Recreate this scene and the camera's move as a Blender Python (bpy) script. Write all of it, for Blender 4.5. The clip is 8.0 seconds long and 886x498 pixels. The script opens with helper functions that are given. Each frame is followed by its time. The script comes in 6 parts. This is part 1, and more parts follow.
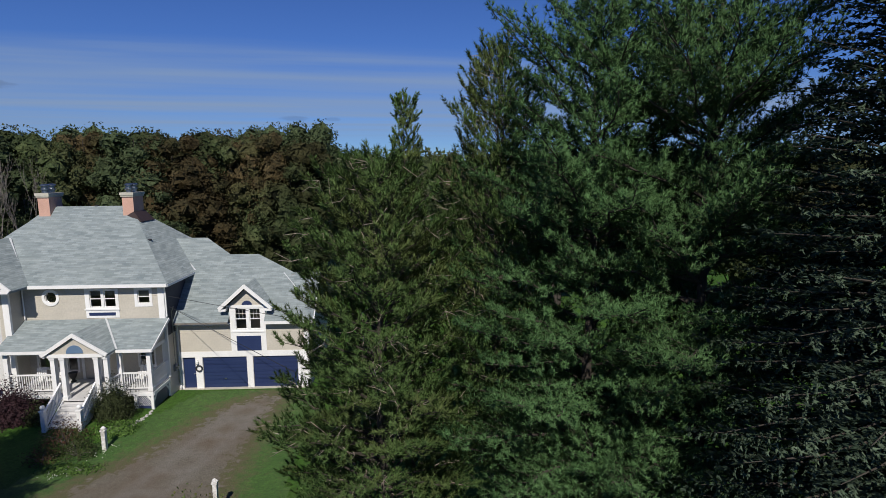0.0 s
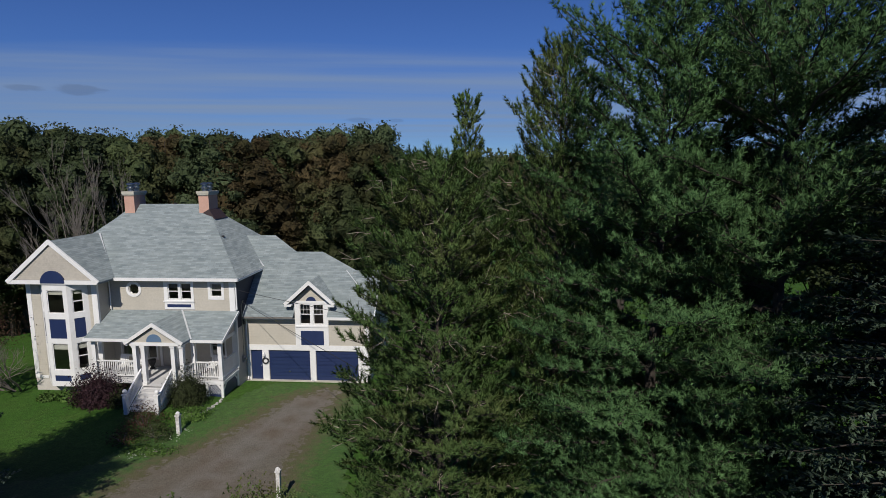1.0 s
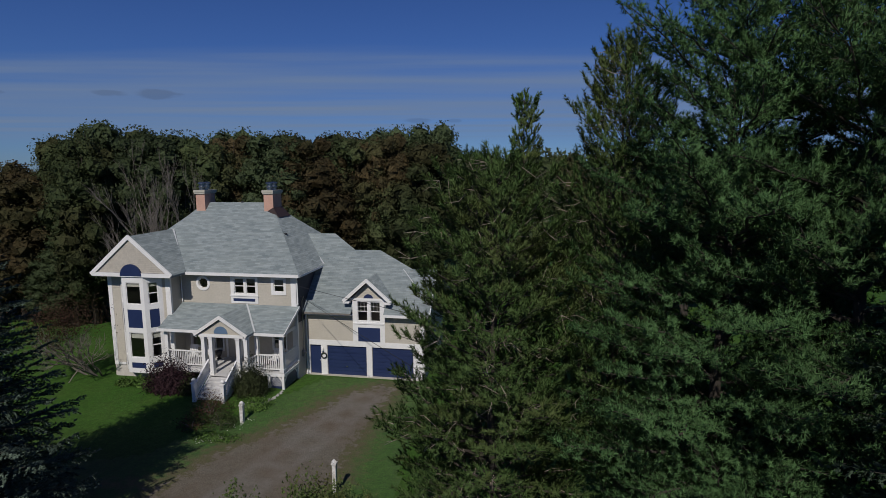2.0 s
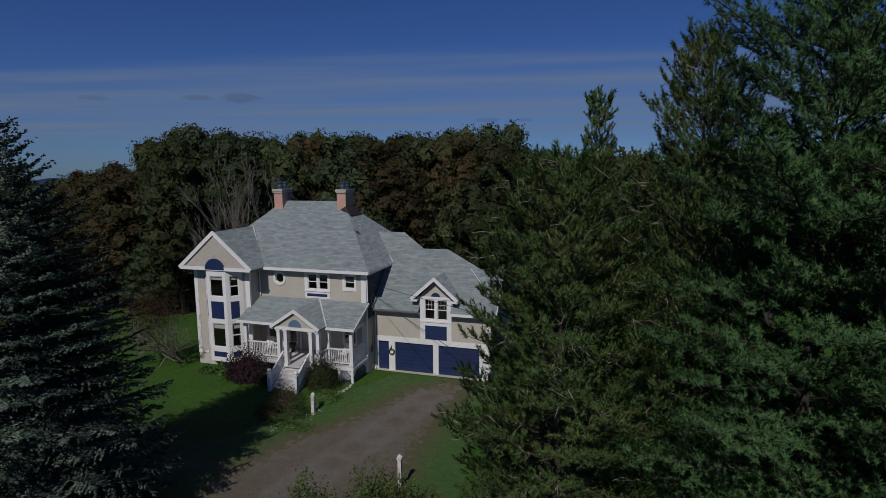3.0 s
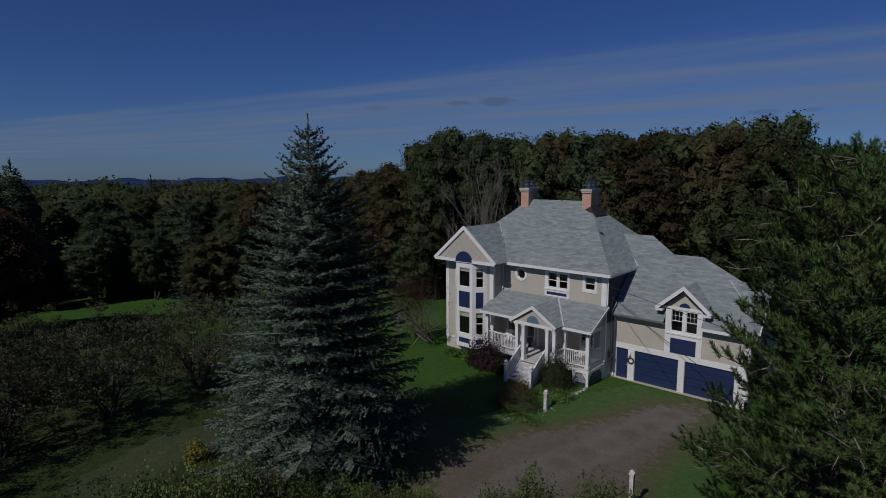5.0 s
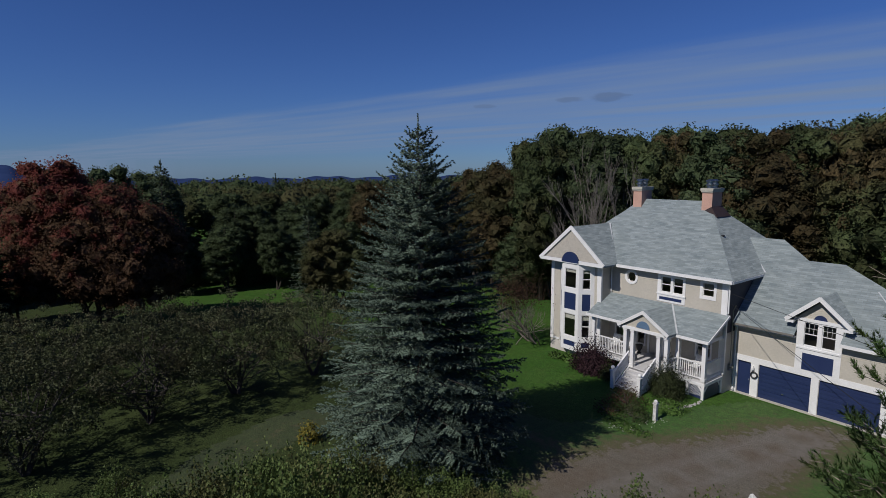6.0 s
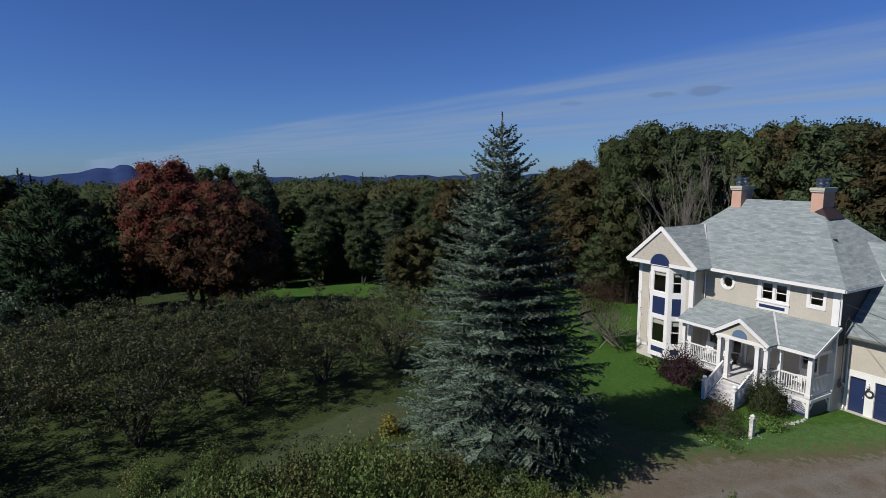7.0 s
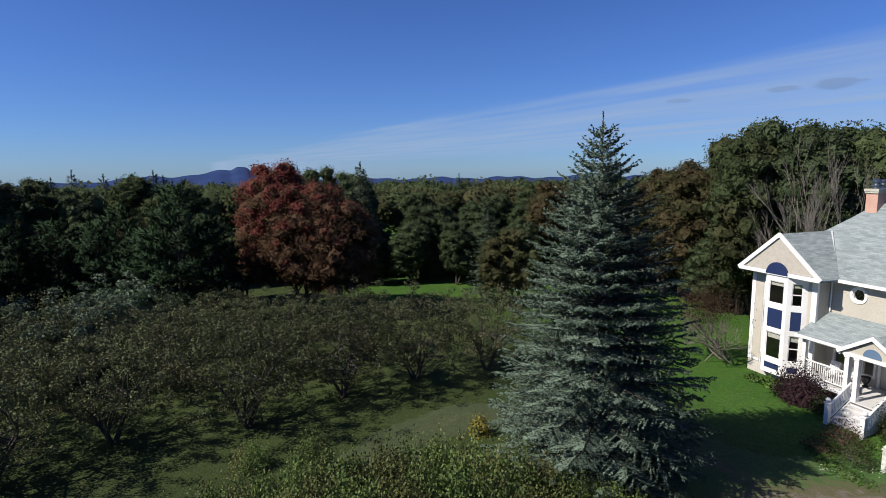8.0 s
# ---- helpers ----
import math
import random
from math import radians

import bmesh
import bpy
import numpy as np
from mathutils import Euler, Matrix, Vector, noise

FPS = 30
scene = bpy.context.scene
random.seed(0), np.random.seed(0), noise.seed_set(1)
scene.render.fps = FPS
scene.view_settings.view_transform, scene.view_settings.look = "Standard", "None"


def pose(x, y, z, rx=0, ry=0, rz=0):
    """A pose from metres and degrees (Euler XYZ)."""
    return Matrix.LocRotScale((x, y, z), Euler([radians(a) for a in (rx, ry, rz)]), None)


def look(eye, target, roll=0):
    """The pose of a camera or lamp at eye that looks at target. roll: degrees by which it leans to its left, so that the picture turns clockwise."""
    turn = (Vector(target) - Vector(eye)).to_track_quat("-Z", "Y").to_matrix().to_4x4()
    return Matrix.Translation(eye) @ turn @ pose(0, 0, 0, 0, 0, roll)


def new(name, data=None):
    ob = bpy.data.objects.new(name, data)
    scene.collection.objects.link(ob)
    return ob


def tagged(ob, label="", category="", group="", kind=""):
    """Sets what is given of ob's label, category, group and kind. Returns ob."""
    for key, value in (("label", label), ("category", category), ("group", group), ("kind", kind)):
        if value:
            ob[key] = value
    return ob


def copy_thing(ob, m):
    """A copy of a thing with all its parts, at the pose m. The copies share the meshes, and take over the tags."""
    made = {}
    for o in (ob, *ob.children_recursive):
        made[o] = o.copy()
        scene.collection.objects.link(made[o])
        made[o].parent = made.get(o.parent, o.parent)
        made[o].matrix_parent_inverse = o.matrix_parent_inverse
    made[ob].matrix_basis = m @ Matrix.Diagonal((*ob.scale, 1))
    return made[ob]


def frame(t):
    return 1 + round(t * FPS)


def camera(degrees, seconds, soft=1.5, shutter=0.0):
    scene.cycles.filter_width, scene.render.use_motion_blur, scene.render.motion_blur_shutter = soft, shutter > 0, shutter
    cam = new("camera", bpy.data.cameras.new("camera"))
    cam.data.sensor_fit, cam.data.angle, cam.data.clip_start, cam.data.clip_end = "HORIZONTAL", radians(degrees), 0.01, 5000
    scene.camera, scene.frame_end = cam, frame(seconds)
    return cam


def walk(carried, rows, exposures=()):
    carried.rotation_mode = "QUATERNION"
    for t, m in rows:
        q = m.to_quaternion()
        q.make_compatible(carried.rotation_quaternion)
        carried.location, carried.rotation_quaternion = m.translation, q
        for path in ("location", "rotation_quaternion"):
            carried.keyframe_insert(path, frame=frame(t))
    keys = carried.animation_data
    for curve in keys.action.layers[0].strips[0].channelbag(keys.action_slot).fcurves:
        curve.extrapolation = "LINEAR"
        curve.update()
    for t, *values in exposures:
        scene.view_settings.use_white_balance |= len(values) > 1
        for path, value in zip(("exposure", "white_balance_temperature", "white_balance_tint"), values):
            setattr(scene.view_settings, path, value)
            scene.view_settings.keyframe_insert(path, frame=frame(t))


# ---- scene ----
cam = camera(77.61, 8.0, soft=0.7)
EYE = Vector((14.27, -35.40, 14.29))
# seconds, yaw, pitch, roll in degrees: the drone hovers and pans to its left
PAN = [
    (0.0, -2.52, -8.33, -0.42),
    (0.5, 0.03, -8.27, -0.43),
    (1.0, 3.76, -8.22, -0.29),
    (2.5, 12.74, -8.19, -0.27),
    (3.0, 16.77, -8.19, -0.30),
    (3.5, 21.70, -8.19, -0.51),
    (4.0, 27.96, -8.12, -0.50),
    (4.5, 34.75, -8.13, -0.33),
    (5.0, 41.79, -8.11, -0.36),
    (6.5, 57.16, -8.23, -0.61),
    (7.0, 61.37, -8.23, -0.66),
    (7.5, 65.97, -8.12, -0.71),
    (8.0, 71.24, -7.97, -0.73),
]


def aim(yaw, pitch, roll):
    a, p = radians(yaw), radians(pitch)
    way = Vector((-math.sin(a) * math.cos(p), math.cos(a) * math.cos(p), math.sin(p)))
    return look(EYE, EYE + way * 10, roll)


walk(cam, [(t, aim(yaw, pitch, roll)) for t, yaw, pitch, roll in PAN],
     exposures=[(0.0, -0.04, 6600, 10), (1.0, -0.25, 6600, 10), (2.5, -0.87, 6450, 12), (3.5, -1.17, 6300, 13), (4.0, -1.31, 6250, 14), (4.5, -1.31, 6250, 14), (5.0, -1.16, 6300, 13), (6.5, -0.24, 6450, 11), (7.0, -0.05, 6550, 10), (8.0, 0.43, 6750, 10)])

# ---- light ----
SUN_AZ, SUN_EL = radians(0), radians(43.5)
to_sun = Vector((-math.sin(SUN_AZ) * math.cos(SUN_EL), -math.cos(SUN_AZ) * math.cos(SUN_EL), math.sin(SUN_EL)))
sun_data = bpy.data.lights.new("sun", "SUN")
sun_data.energy, sun_data.angle, sun_data.color = 5.0, radians(0.5), (1.0, 0.95, 0.88)
sun = new("sun", sun_data)
sun.matrix_world = look((0, 0, 60), Vector((0, 0, 60)) - to_sun)

world = bpy.data.worlds.new("world")
scene.world = world
world.use_nodes = True
wn, wl = world.node_tree.nodes, world.node_tree.links
sky = wn.new("ShaderNodeTexSky")
sky.sky_type, sky.sun_disc = "NISHITA", False
sky.sun_elevation, sky.sun_rotation = SUN_EL, math.atan2(to_sun.x, to_sun.y)
sky.altitude, sky.air_density, sky.dust_density, sky.ozone_density = 600, 1.0, 0.2, 1.5


def sky_math(kind, a, b=None, c=None):
    x = wn.new("ShaderNodeMath")
    x.operation = kind
    for socket, value in zip(x.inputs, (a, b, c)):
        if isinstance(value, (int, float)):
            socket.default_value = value
        elif value is not None:
            wl.new(value, socket)
    return x.outputs[0]


def fade(value, lo, hi):
    x = wn.new("ShaderNodeMapRange")
    x.interpolation_type = "SMOOTHSTEP"
    x.inputs[1].default_value, x.inputs[2].default_value = lo, hi
    wl.new(value, x.inputs[0])
    return x.outputs[0]


# a thin sheet of high cloud to the north, with a straight southern edge and streaks along it
axes = wn.new("ShaderNodeSeparateXYZ")
wl.new(wn.new("ShaderNodeTexCoord").outputs["Generated"], axes.inputs[0])
height = sky_math("MAXIMUM", axes.outputs[2], 0.02)
px_, py_ = sky_math("DIVIDE", axes.outputs[0], height), sky_math("DIVIDE", axes.outputs[1], height)
north = sky_math("SUBTRACT", py_, sky_math("MULTIPLY", px_, 0.17))
sheet = wn.new("ShaderNodeCombineXYZ")
wl.new(sky_math("MULTIPLY", px_, 0.10), sheet.inputs[0])
wl.new(sky_math("MULTIPLY", north, 0.55), sheet.inputs[1])
streaks = wn.new("ShaderNodeTexNoise")
streaks.inputs["Scale"].default_value, streaks.inputs["Detail"].default_value = 1.3, 6.0
wl.new(sheet.outputs[0], streaks.inputs["Vector"])
wide = sky_math("ADD", north, sky_math("MULTIPLY", sky_math("SUBTRACT", streaks.outputs["Fac"], 0.5), 3.0))
cover = sky_math("MULTIPLY", fade(wide, 4.6, 6.4), sky_math("SUBTRACT", 1.0, fade(wide, 11.0, 24.0)))
cover = sky_math("MULTIPLY", cover, sky_math("MULTIPLY_ADD", streaks.outputs["Fac"], 1.8, -0.36))
deep = wn.new("ShaderNodeMix")
deep.data_type, deep.blend_type = "RGBA", "MULTIPLY"
deep.inputs[0].default_value, deep.inputs[7].default_value = 1.0, (0.54, 0.90, 1.76, 1)
wl.new(sky.outputs[0], deep.inputs[6])
veil = wn.new("ShaderNodeMix")
veil.data_type = "RGBA"
wl.new(cover, veil.inputs[0])
wl.new(deep.outputs[2], veil.inputs[6])
veil.inputs[7].default_value = (5.0, 7.0, 10.6, 1)
# a few small grey puffs low under the sheet: bearing, height, half width, half height in degrees, strength
puff_at = wn.new("ShaderNodeMapping")
puff_at.inputs["Scale"].default_value = (16.0, 16.0, 50.0)
wl.new(axes.inputs[0].links[0].from_socket, puff_at.inputs[0])
puffs = wn.new("ShaderNodeTexNoise")
puffs.inputs["Scale"].default_value, puffs.inputs["Detail"].default_value = 1.6, 5.0
wl.new(puff_at.outputs[0], puffs.inputs["Vector"])
shade = 0.0
for bearing, high, half_w, half_h, strong in ((39.9, 6.7, 1.4, 0.26, 0.32), (36.3, 6.8, 1.9, 0.42, 0.36), (48.6, 6.3, 1.1, 0.22, 0.25), (12.1, 4.9, 1.5, 0.30, 0.3), (8.5, 4.9, 0.8, 0.22, 0.25)):
    a, e = radians(bearing), radians(high)
    mid = Vector((-math.sin(a) * math.cos(e), math.cos(a) * math.cos(e), math.sin(e)))
    across = Vector((math.cos(a), math.sin(a), 0))
    spans = []
    for axis, half in ((across, half_w), (across.cross(mid), half_h)):
        along_axis = wn.new("ShaderNodeVectorMath")
        along_axis.operation = "DOT_PRODUCT"
        wl.new(axes.inputs[0].links[0].from_socket, along_axis.inputs[0])
        along_axis.inputs[1].default_value = axis
        spans.append(sky_math("POWER", sky_math("DIVIDE", sky_math("SUBTRACT", along_axis.outputs["Value"], mid.dot(axis)), math.sin(radians(half))), 2.0))
    far = sky_math("ADD", sky_math("ADD", spans[0], spans[1]), sky_math("MULTIPLY_ADD", puffs.outputs["Fac"], 3.4, -1.7))
    north_side = fade(axes.outputs[1], -0.4, -0.1)
    shade = sky_math("MAXIMUM", sky_math("MULTIPLY", sky_math("MULTIPLY", sky_math("SUBTRACT", 1.0, fade(far, 0.2, 1.3)), north_side), strong), shade)
grey = wn.new("ShaderNodeMix")
grey.data_type = "RGBA"
wl.new(shade, grey.inputs[0])
wl.new(veil.outputs[2], grey.inputs[6])
grey.inputs[7].default_value = (2.2, 3.1, 5.2, 1)
wl.new(grey.outputs[2], wn["Background"].inputs[0])
wn["Background"].inputs[1].default_value = 0.047


# ---- materials ----
def material(name, rough=0.7, metal=0.0):
    m = bpy.data.materials.new(name)
    m.use_nodes = True
    b = m.node_tree.nodes["Principled BSDF"]
    b.inputs["Roughness"].default_value, b.inputs["Metallic"].default_value = rough, metal
    return m, m.node_tree.nodes, m.node_tree.links, b


def noise_node(n, l, scale, detail=4.0, vec=None, rough=0.55):
    t = n.new("ShaderNodeTexNoise")
    t.inputs["Scale"].default_value, t.inputs["Detail"].default_value, t.inputs["Roughness"].default_value = scale, detail, rough
    if vec:
        l.new(vec, t.inputs["Vector"])
    return t.outputs["Fac"]


def ramp(n, l, fac, stops):
    r = n.new("ShaderNodeValToRGB")
    while len(r.color_ramp.elements) < len(stops):
        r.color_ramp.elements.new(0.5)
    for e, (p, c) in zip(r.color_ramp.elements, stops):
        e.position, e.color = p, (*c, 1)
    l.new(fac, r.inputs[0])
    return r.outputs[0]


def mix(n, l, fac, a, b, kind="MIX"):
    x = n.new("ShaderNodeMix")
    x.data_type, x.blend_type = "RGBA", kind
    for socket, value in ((x.inputs[0], fac), (x.inputs[6], a), (x.inputs[7], b)):
        if isinstance(value, (int, float)):
            socket.default_value = value
        elif isinstance(value, tuple):
            socket.default_value = (*value, 1)
        else:
            l.new(value, socket)
    return x.outputs[2]


def bump(n, l, b, height, strength, distance):
    x = n.new("ShaderNodeBump")
    x.inputs["Strength"].default_value, x.inputs["Distance"].default_value = strength, distance
    l.new(height, x.inputs["Height"])
    l.new(x.outputs[0], b.inputs["Normal"])


def coords(n, kind="Object"):
    return n.new("ShaderNodeTexCoord").outputs[kind]


def speckled(name, base, other, scale, rough, fine=40.0, relief=0.2, depth=0.004, metal=0.0):
    """A surface of one paint or stone with broad stains and fine grain."""
    m, n, l, b = material(name, rough, metal)
    c = coords(n)
    broad, grain = noise_node(n, l, scale, 5, c), noise_node(n, l, fine, 3, c)
    col = mix(n, l, ramp(n, l, broad, [(0.35, (0, 0, 0)), (0.7, (1, 1, 1))]), base, other)
    col = mix(n, l, 0.25, col, ramp(n, l, grain, [(0.3, (0.45,) * 3), (0.7, (1, 1, 1))]), "MULTIPLY")
    l.new(col, b.inputs["Base Color"])
    bump(n, l, b, grain, relief, depth)
    return m


def leafy(name, dark, light, rough=0.6, thin=0.25, accent=None, spread=0.5, relief=0.0, turn=None):
    """Foliage: colour varies from clump to clump and from tree to tree. turn: where in the crown the accent colour has set in first."""
    m, n, l, b = material(name, rough)
    geo, obj = n.new("ShaderNodeNewGeometry"), n.new("ShaderNodeObjectInfo")
    col = ramp(n, l, geo.outputs["Random Per Island"], [(0.0, dark), (1.0, light)])
    patch = noise_node(n, l, spread, 3, coords(n))
    col = mix(n, l, ramp(n, l, patch, [(0.35, (0.0,) * 3), (0.65, (0.45,) * 3)]), col, light)
    if accent:
        where = noise_node(n, l, spread * 0.9, 2, n.new("ShaderNodeNewGeometry").outputs["Position"])
        if turn:
            lean, add = n.new("ShaderNodeVectorMath"), n.new("ShaderNodeMath")
            lean.operation, add.operation = "DOT_PRODUCT", "ADD"
            lean.inputs[1].default_value = turn[:3]
            l.new(coords(n), lean.inputs[0])
            plus = n.new("ShaderNodeMath")
            plus.operation, plus.inputs[1].default_value = "ADD", turn[3]
            l.new(lean.outputs["Value"], plus.inputs[0])
            l.new(where, add.inputs[0])
            l.new(plus.outputs[0], add.inputs[1])
            where = add.outputs[0]
        col = mix(n, l, ramp(n, l, where, [(0.48, (0.0,) * 3), (0.62, (0.9,) * 3)]), col, accent)
    mottle = noise_node(n, l, 5.0, 3, coords(n), 0.7)
    col = mix(n, l, 0.8, col, ramp(n, l, mottle, [(0.35, (0.55,) * 3), (0.65, (1.25,) * 3)]), "MULTIPLY")
    if relief:
        bump(n, l, b, mottle, 1.0, relief)
    hue = n.new("ShaderNodeHueSaturation")
    vary = n.new("ShaderNodeMapRange")
    vary.inputs[3].default_value, vary.inputs[4].default_value = 0.72, 1.25
    l.new(obj.outputs["Random"], vary.inputs[0])
    l.new(vary.outputs[0], hue.inputs["Value"])
    l.new(col, hue.inputs["Color"])
    l.new(hue.outputs[0], b.inputs["Base Color"])
    t = n.new("ShaderNodeBsdfTranslucent")
    l.new(hue.outputs[0], t.inputs[0])
    s = n.new("ShaderNodeMixShader")
    s.inputs[0].default_value = thin
    l.new(b.outputs[0], s.inputs[1])
    l.new(t.outputs[0], s.inputs[2])
    l.new(s.outputs[0], n["Material Output"].inputs[0])
    b.inputs["Specular IOR Level"].default_value = 0.12
    return m


def grass_colour(n, l):
    """Mown grass: greener and drier patches, mottled finely."""
    pos = n.new("ShaderNodeNewGeometry").outputs["Position"]
    broad, mid, fine = noise_node(n, l, 0.11, 4, pos), noise_node(n, l, 0.9, 5, pos), noise_node(n, l, 9.0, 4, pos, 0.7)
    lawn = ramp(n, l, broad, [(0.32, (0.038, 0.104, 0.013)), (0.68, (0.062, 0.130, 0.022))])
    meadow = ramp(n, l, broad, [(0.32, (0.031, 0.048, 0.013)), (0.68, (0.048, 0.066, 0.020))])
    east = n.new("ShaderNodeSeparateXYZ")
    l.new(pos, east.inputs[0])
    mown = n.new("ShaderNodeMapRange")
    mown.inputs[1].default_value, mown.inputs[2].default_value = -15.0, -9.0
    l.new(east.outputs[1], mown.inputs[0])
    near = n.new("ShaderNodeMapRange")
    near.inputs[1].default_value, near.inputs[2].default_value = -9.0, -2.0
    l.new(east.outputs[0], near.inputs[0])
    home = n.new("ShaderNodeMapRange")
    home.inputs[1].default_value, home.inputs[2].default_value = -40.0, -34.0
    l.new(east.outputs[0], home.inputs[0])
    yard = n.new("ShaderNodeMath")
    yard.operation = "MINIMUM"
    l.new(mown.outputs[0], yard.inputs[0])
    l.new(home.outputs[0], yard.inputs[1])
    kept = n.new("ShaderNodeMath")
    kept.operation = "MAXIMUM"
    l.new(yard.outputs[0], kept.inputs[0])
    l.new(near.outputs[0], kept.inputs[1])
    west = n.new("ShaderNodeMapRange")
    west.inputs[1].default_value, west.inputs[2].default_value = -40.0, -46.0
    l.new(east.outputs[0], west.inputs[0])
    upper = n.new("ShaderNodeMapRange")
    upper.inputs[1].default_value, upper.inputs[2].default_value = -30.0, -24.0
    l.new(east.outputs[1], upper.inputs[0])
    strip = n.new("ShaderNodeMath")
    strip.operation = "MINIMUM"
    l.new(west.outputs[0], strip.inputs[0])
    l.new(upper.outputs[0], strip.inputs[1])
    field = n.new("ShaderNodeMath")
    field.operation = "MAXIMUM"
    l.new(kept.outputs[0], field.inputs[0])
    l.new(strip.outputs[0], field.inputs[1])
    col = mix(n, l, field.outputs[0], meadow, lawn)
    col = mix(n, l, ramp(n, l, mid, [(0.48, (0.0,) * 3), (0.78, (0.30,) * 3)]), col, (0.074, 0.094, 0.026))
    clump = noise_node(n, l, 2.6, 6, pos, 0.75)
    col = mix(n, l, 0.9, col, ramp(n, l, clump, [(0.3, (0.65,) * 3), (0.7, (1.3,) * 3)]), "MULTIPLY")
    col = mix(n, l, 0.75, col, ramp(n, l, fine, [(0.25, (0.35,) * 3), (0.75, (1.25,) * 3)]), "MULTIPLY")
    return col, fine


def make_grass():
    m, n, l, b = material("grass", 0.85)
    col, fine = grass_colour(n, l)
    l.new(col, b.inputs["Base Color"])
    b.inputs["Specular IOR Level"].default_value = 0.15
    bump(n, l, b, fine, 0.9, 0.08)
    return m


def make_gravel():
    """Brown gravel with wheel tracks, fading into the grass along its worn edge."""
    m, n, l, b = material("gravel", 0.95)
    pos = n.new("ShaderNodeNewGeometry").outputs["Position"]
    grass, fine = grass_colour(n, l)
    stones, patch, mid = noise_node(n, l, 14.0, 5, pos, 0.75), noise_node(n, l, 0.35, 4, pos), noise_node(n, l, 2.2, 5, pos, 0.7)
    col = ramp(n, l, stones, [(0.25, (0.052, 0.045, 0.031)), (0.55, (0.130, 0.115, 0.085)), (0.8, (0.27, 0.245, 0.205))])
    col = mix(n, l, ramp(n, l, patch, [(0.4, (0.0,) * 3), (0.62, (0.8,) * 3)]), col, (0.108, 0.080, 0.052))
    col = mix(n, l, ramp(n, l, mid, [(0.35, (0.0,) * 3), (0.75, (0.35,) * 3)]), col, (0.20, 0.18, 0.15))
    worn = n.new("ShaderNodeAttribute")
    worn.attribute_name = "worn"
    add = n.new("ShaderNodeMath")
    add.operation = "ADD"
    l.new(worn.outputs["Fac"], add.inputs[0])
    l.new(mid, add.inputs[1])
    rut = n.new("ShaderNodeAttribute")
    rut.attribute_name = "rut"
    strip = n.new("ShaderNodeMath")
    strip.operation = "MULTIPLY"
    l.new(rut.outputs["Fac"], strip.inputs[0])
    l.new(mid, strip.inputs[1])
    col = mix(n, l, strip.outputs[0], col, (0.185, 0.170, 0.150))
    dry = mix(n, l, 0.8, grass, (0.098, 0.076, 0.040))
    col = mix(n, l, ramp(n, l, add.outputs[0], [(0.92, (0.0,) * 3), (1.25, (1.0,) * 3)]), dry, col)
    col = mix(n, l, ramp(n, l, add.outputs[0], [(0.56, (0.0,) * 3), (0.88, (1.0,) * 3)]), grass, col)
    l.new(col, b.inputs["Base Color"])
    bump(n, l, b, mix(n, l, ramp(n, l, add.outputs[0], [(0.45, (0.0,) * 3), (0.95, (1.0,) * 3)]), fine, stones), 0.9, 0.07)
    return m


def make_shingles():
    """Asphalt shingles: courses of tabs in mixed greys, weathered greenish."""
    m, n, l, b = material("roof_shingles", 0.9)
    b.inputs["Diffuse Roughness"].default_value = 0.4
    uv = coords(n, "UV")
    brick = n.new("ShaderNodeTexBrick")
    brick.offset, brick.squash = 0.37, 1.0
    brick.inputs["Color1"].default_value, brick.inputs["Color2"].default_value = (0.135, 0.172, 0.178, 1), (0.285, 0.330, 0.335, 1)
    brick.inputs["Mortar"].default_value = (0.14, 0.15, 0.15, 1)
    for key, value in (("Scale", 1.0), ("Mortar Size", 0.012), ("Mortar Smooth", 0.3), ("Brick Width", 0.42), ("Row Height", 0.145)):
        brick.inputs[key].default_value = value
    l.new(uv, brick.inputs["Vector"])
    stretch = n.new("ShaderNodeMapping")
    stretch.inputs["Scale"].default_value = (0.9, 3.2, 1.0)
    l.new(uv, stretch.inputs[0])
    blot, broad, grit = noise_node(n, l, 1.0, 3, stretch.outputs[0]), noise_node(n, l, 0.4, 4, uv), noise_node(n, l, 60, 2, uv)
    col = mix(n, l, 0.35, brick.outputs["Color"], ramp(n, l, blot, [(0.4, (0.15, 0.185, 0.195)), (0.62, (0.335, 0.375, 0.372))]))
    col = mix(n, l, ramp(n, l, broad, [(0.35, (0.0,) * 3), (0.7, (0.35,) * 3)]), col, (0.245, 0.280, 0.268))
    col = mix(n, l, 0.35, col, ramp(n, l, grit, [(0.3, (0.6,) * 3), (0.7, (1.15,) * 3)]), "MULTIPLY")
    l.new(col, b.inputs["Base Color"])
    bump(n, l, b, brick.outputs["Fac"], -0.6, 0.012)
    return m


def make_glass():
    m, n, l, b = material("window_glass", 0.03)
    g, t, f, s = n.new("ShaderNodeBsdfGlossy"), n.new("ShaderNodeBsdfTransparent"), n.new("ShaderNodeFresnel"), n.new("ShaderNodeMixShader")
    g.inputs["Roughness"].default_value = 0.02
    t.inputs[0].default_value = (0.75, 0.8, 0.8, 1)
    f.inputs[0].default_value = 2.2
    l.new(f.outputs[0], s.inputs[0])
    l.new(t.outputs[0], s.inputs[1])
    l.new(g.outputs[0], s.inputs[2])
    l.new(s.outputs[0], n["Material Output"].inputs[0])
    return m


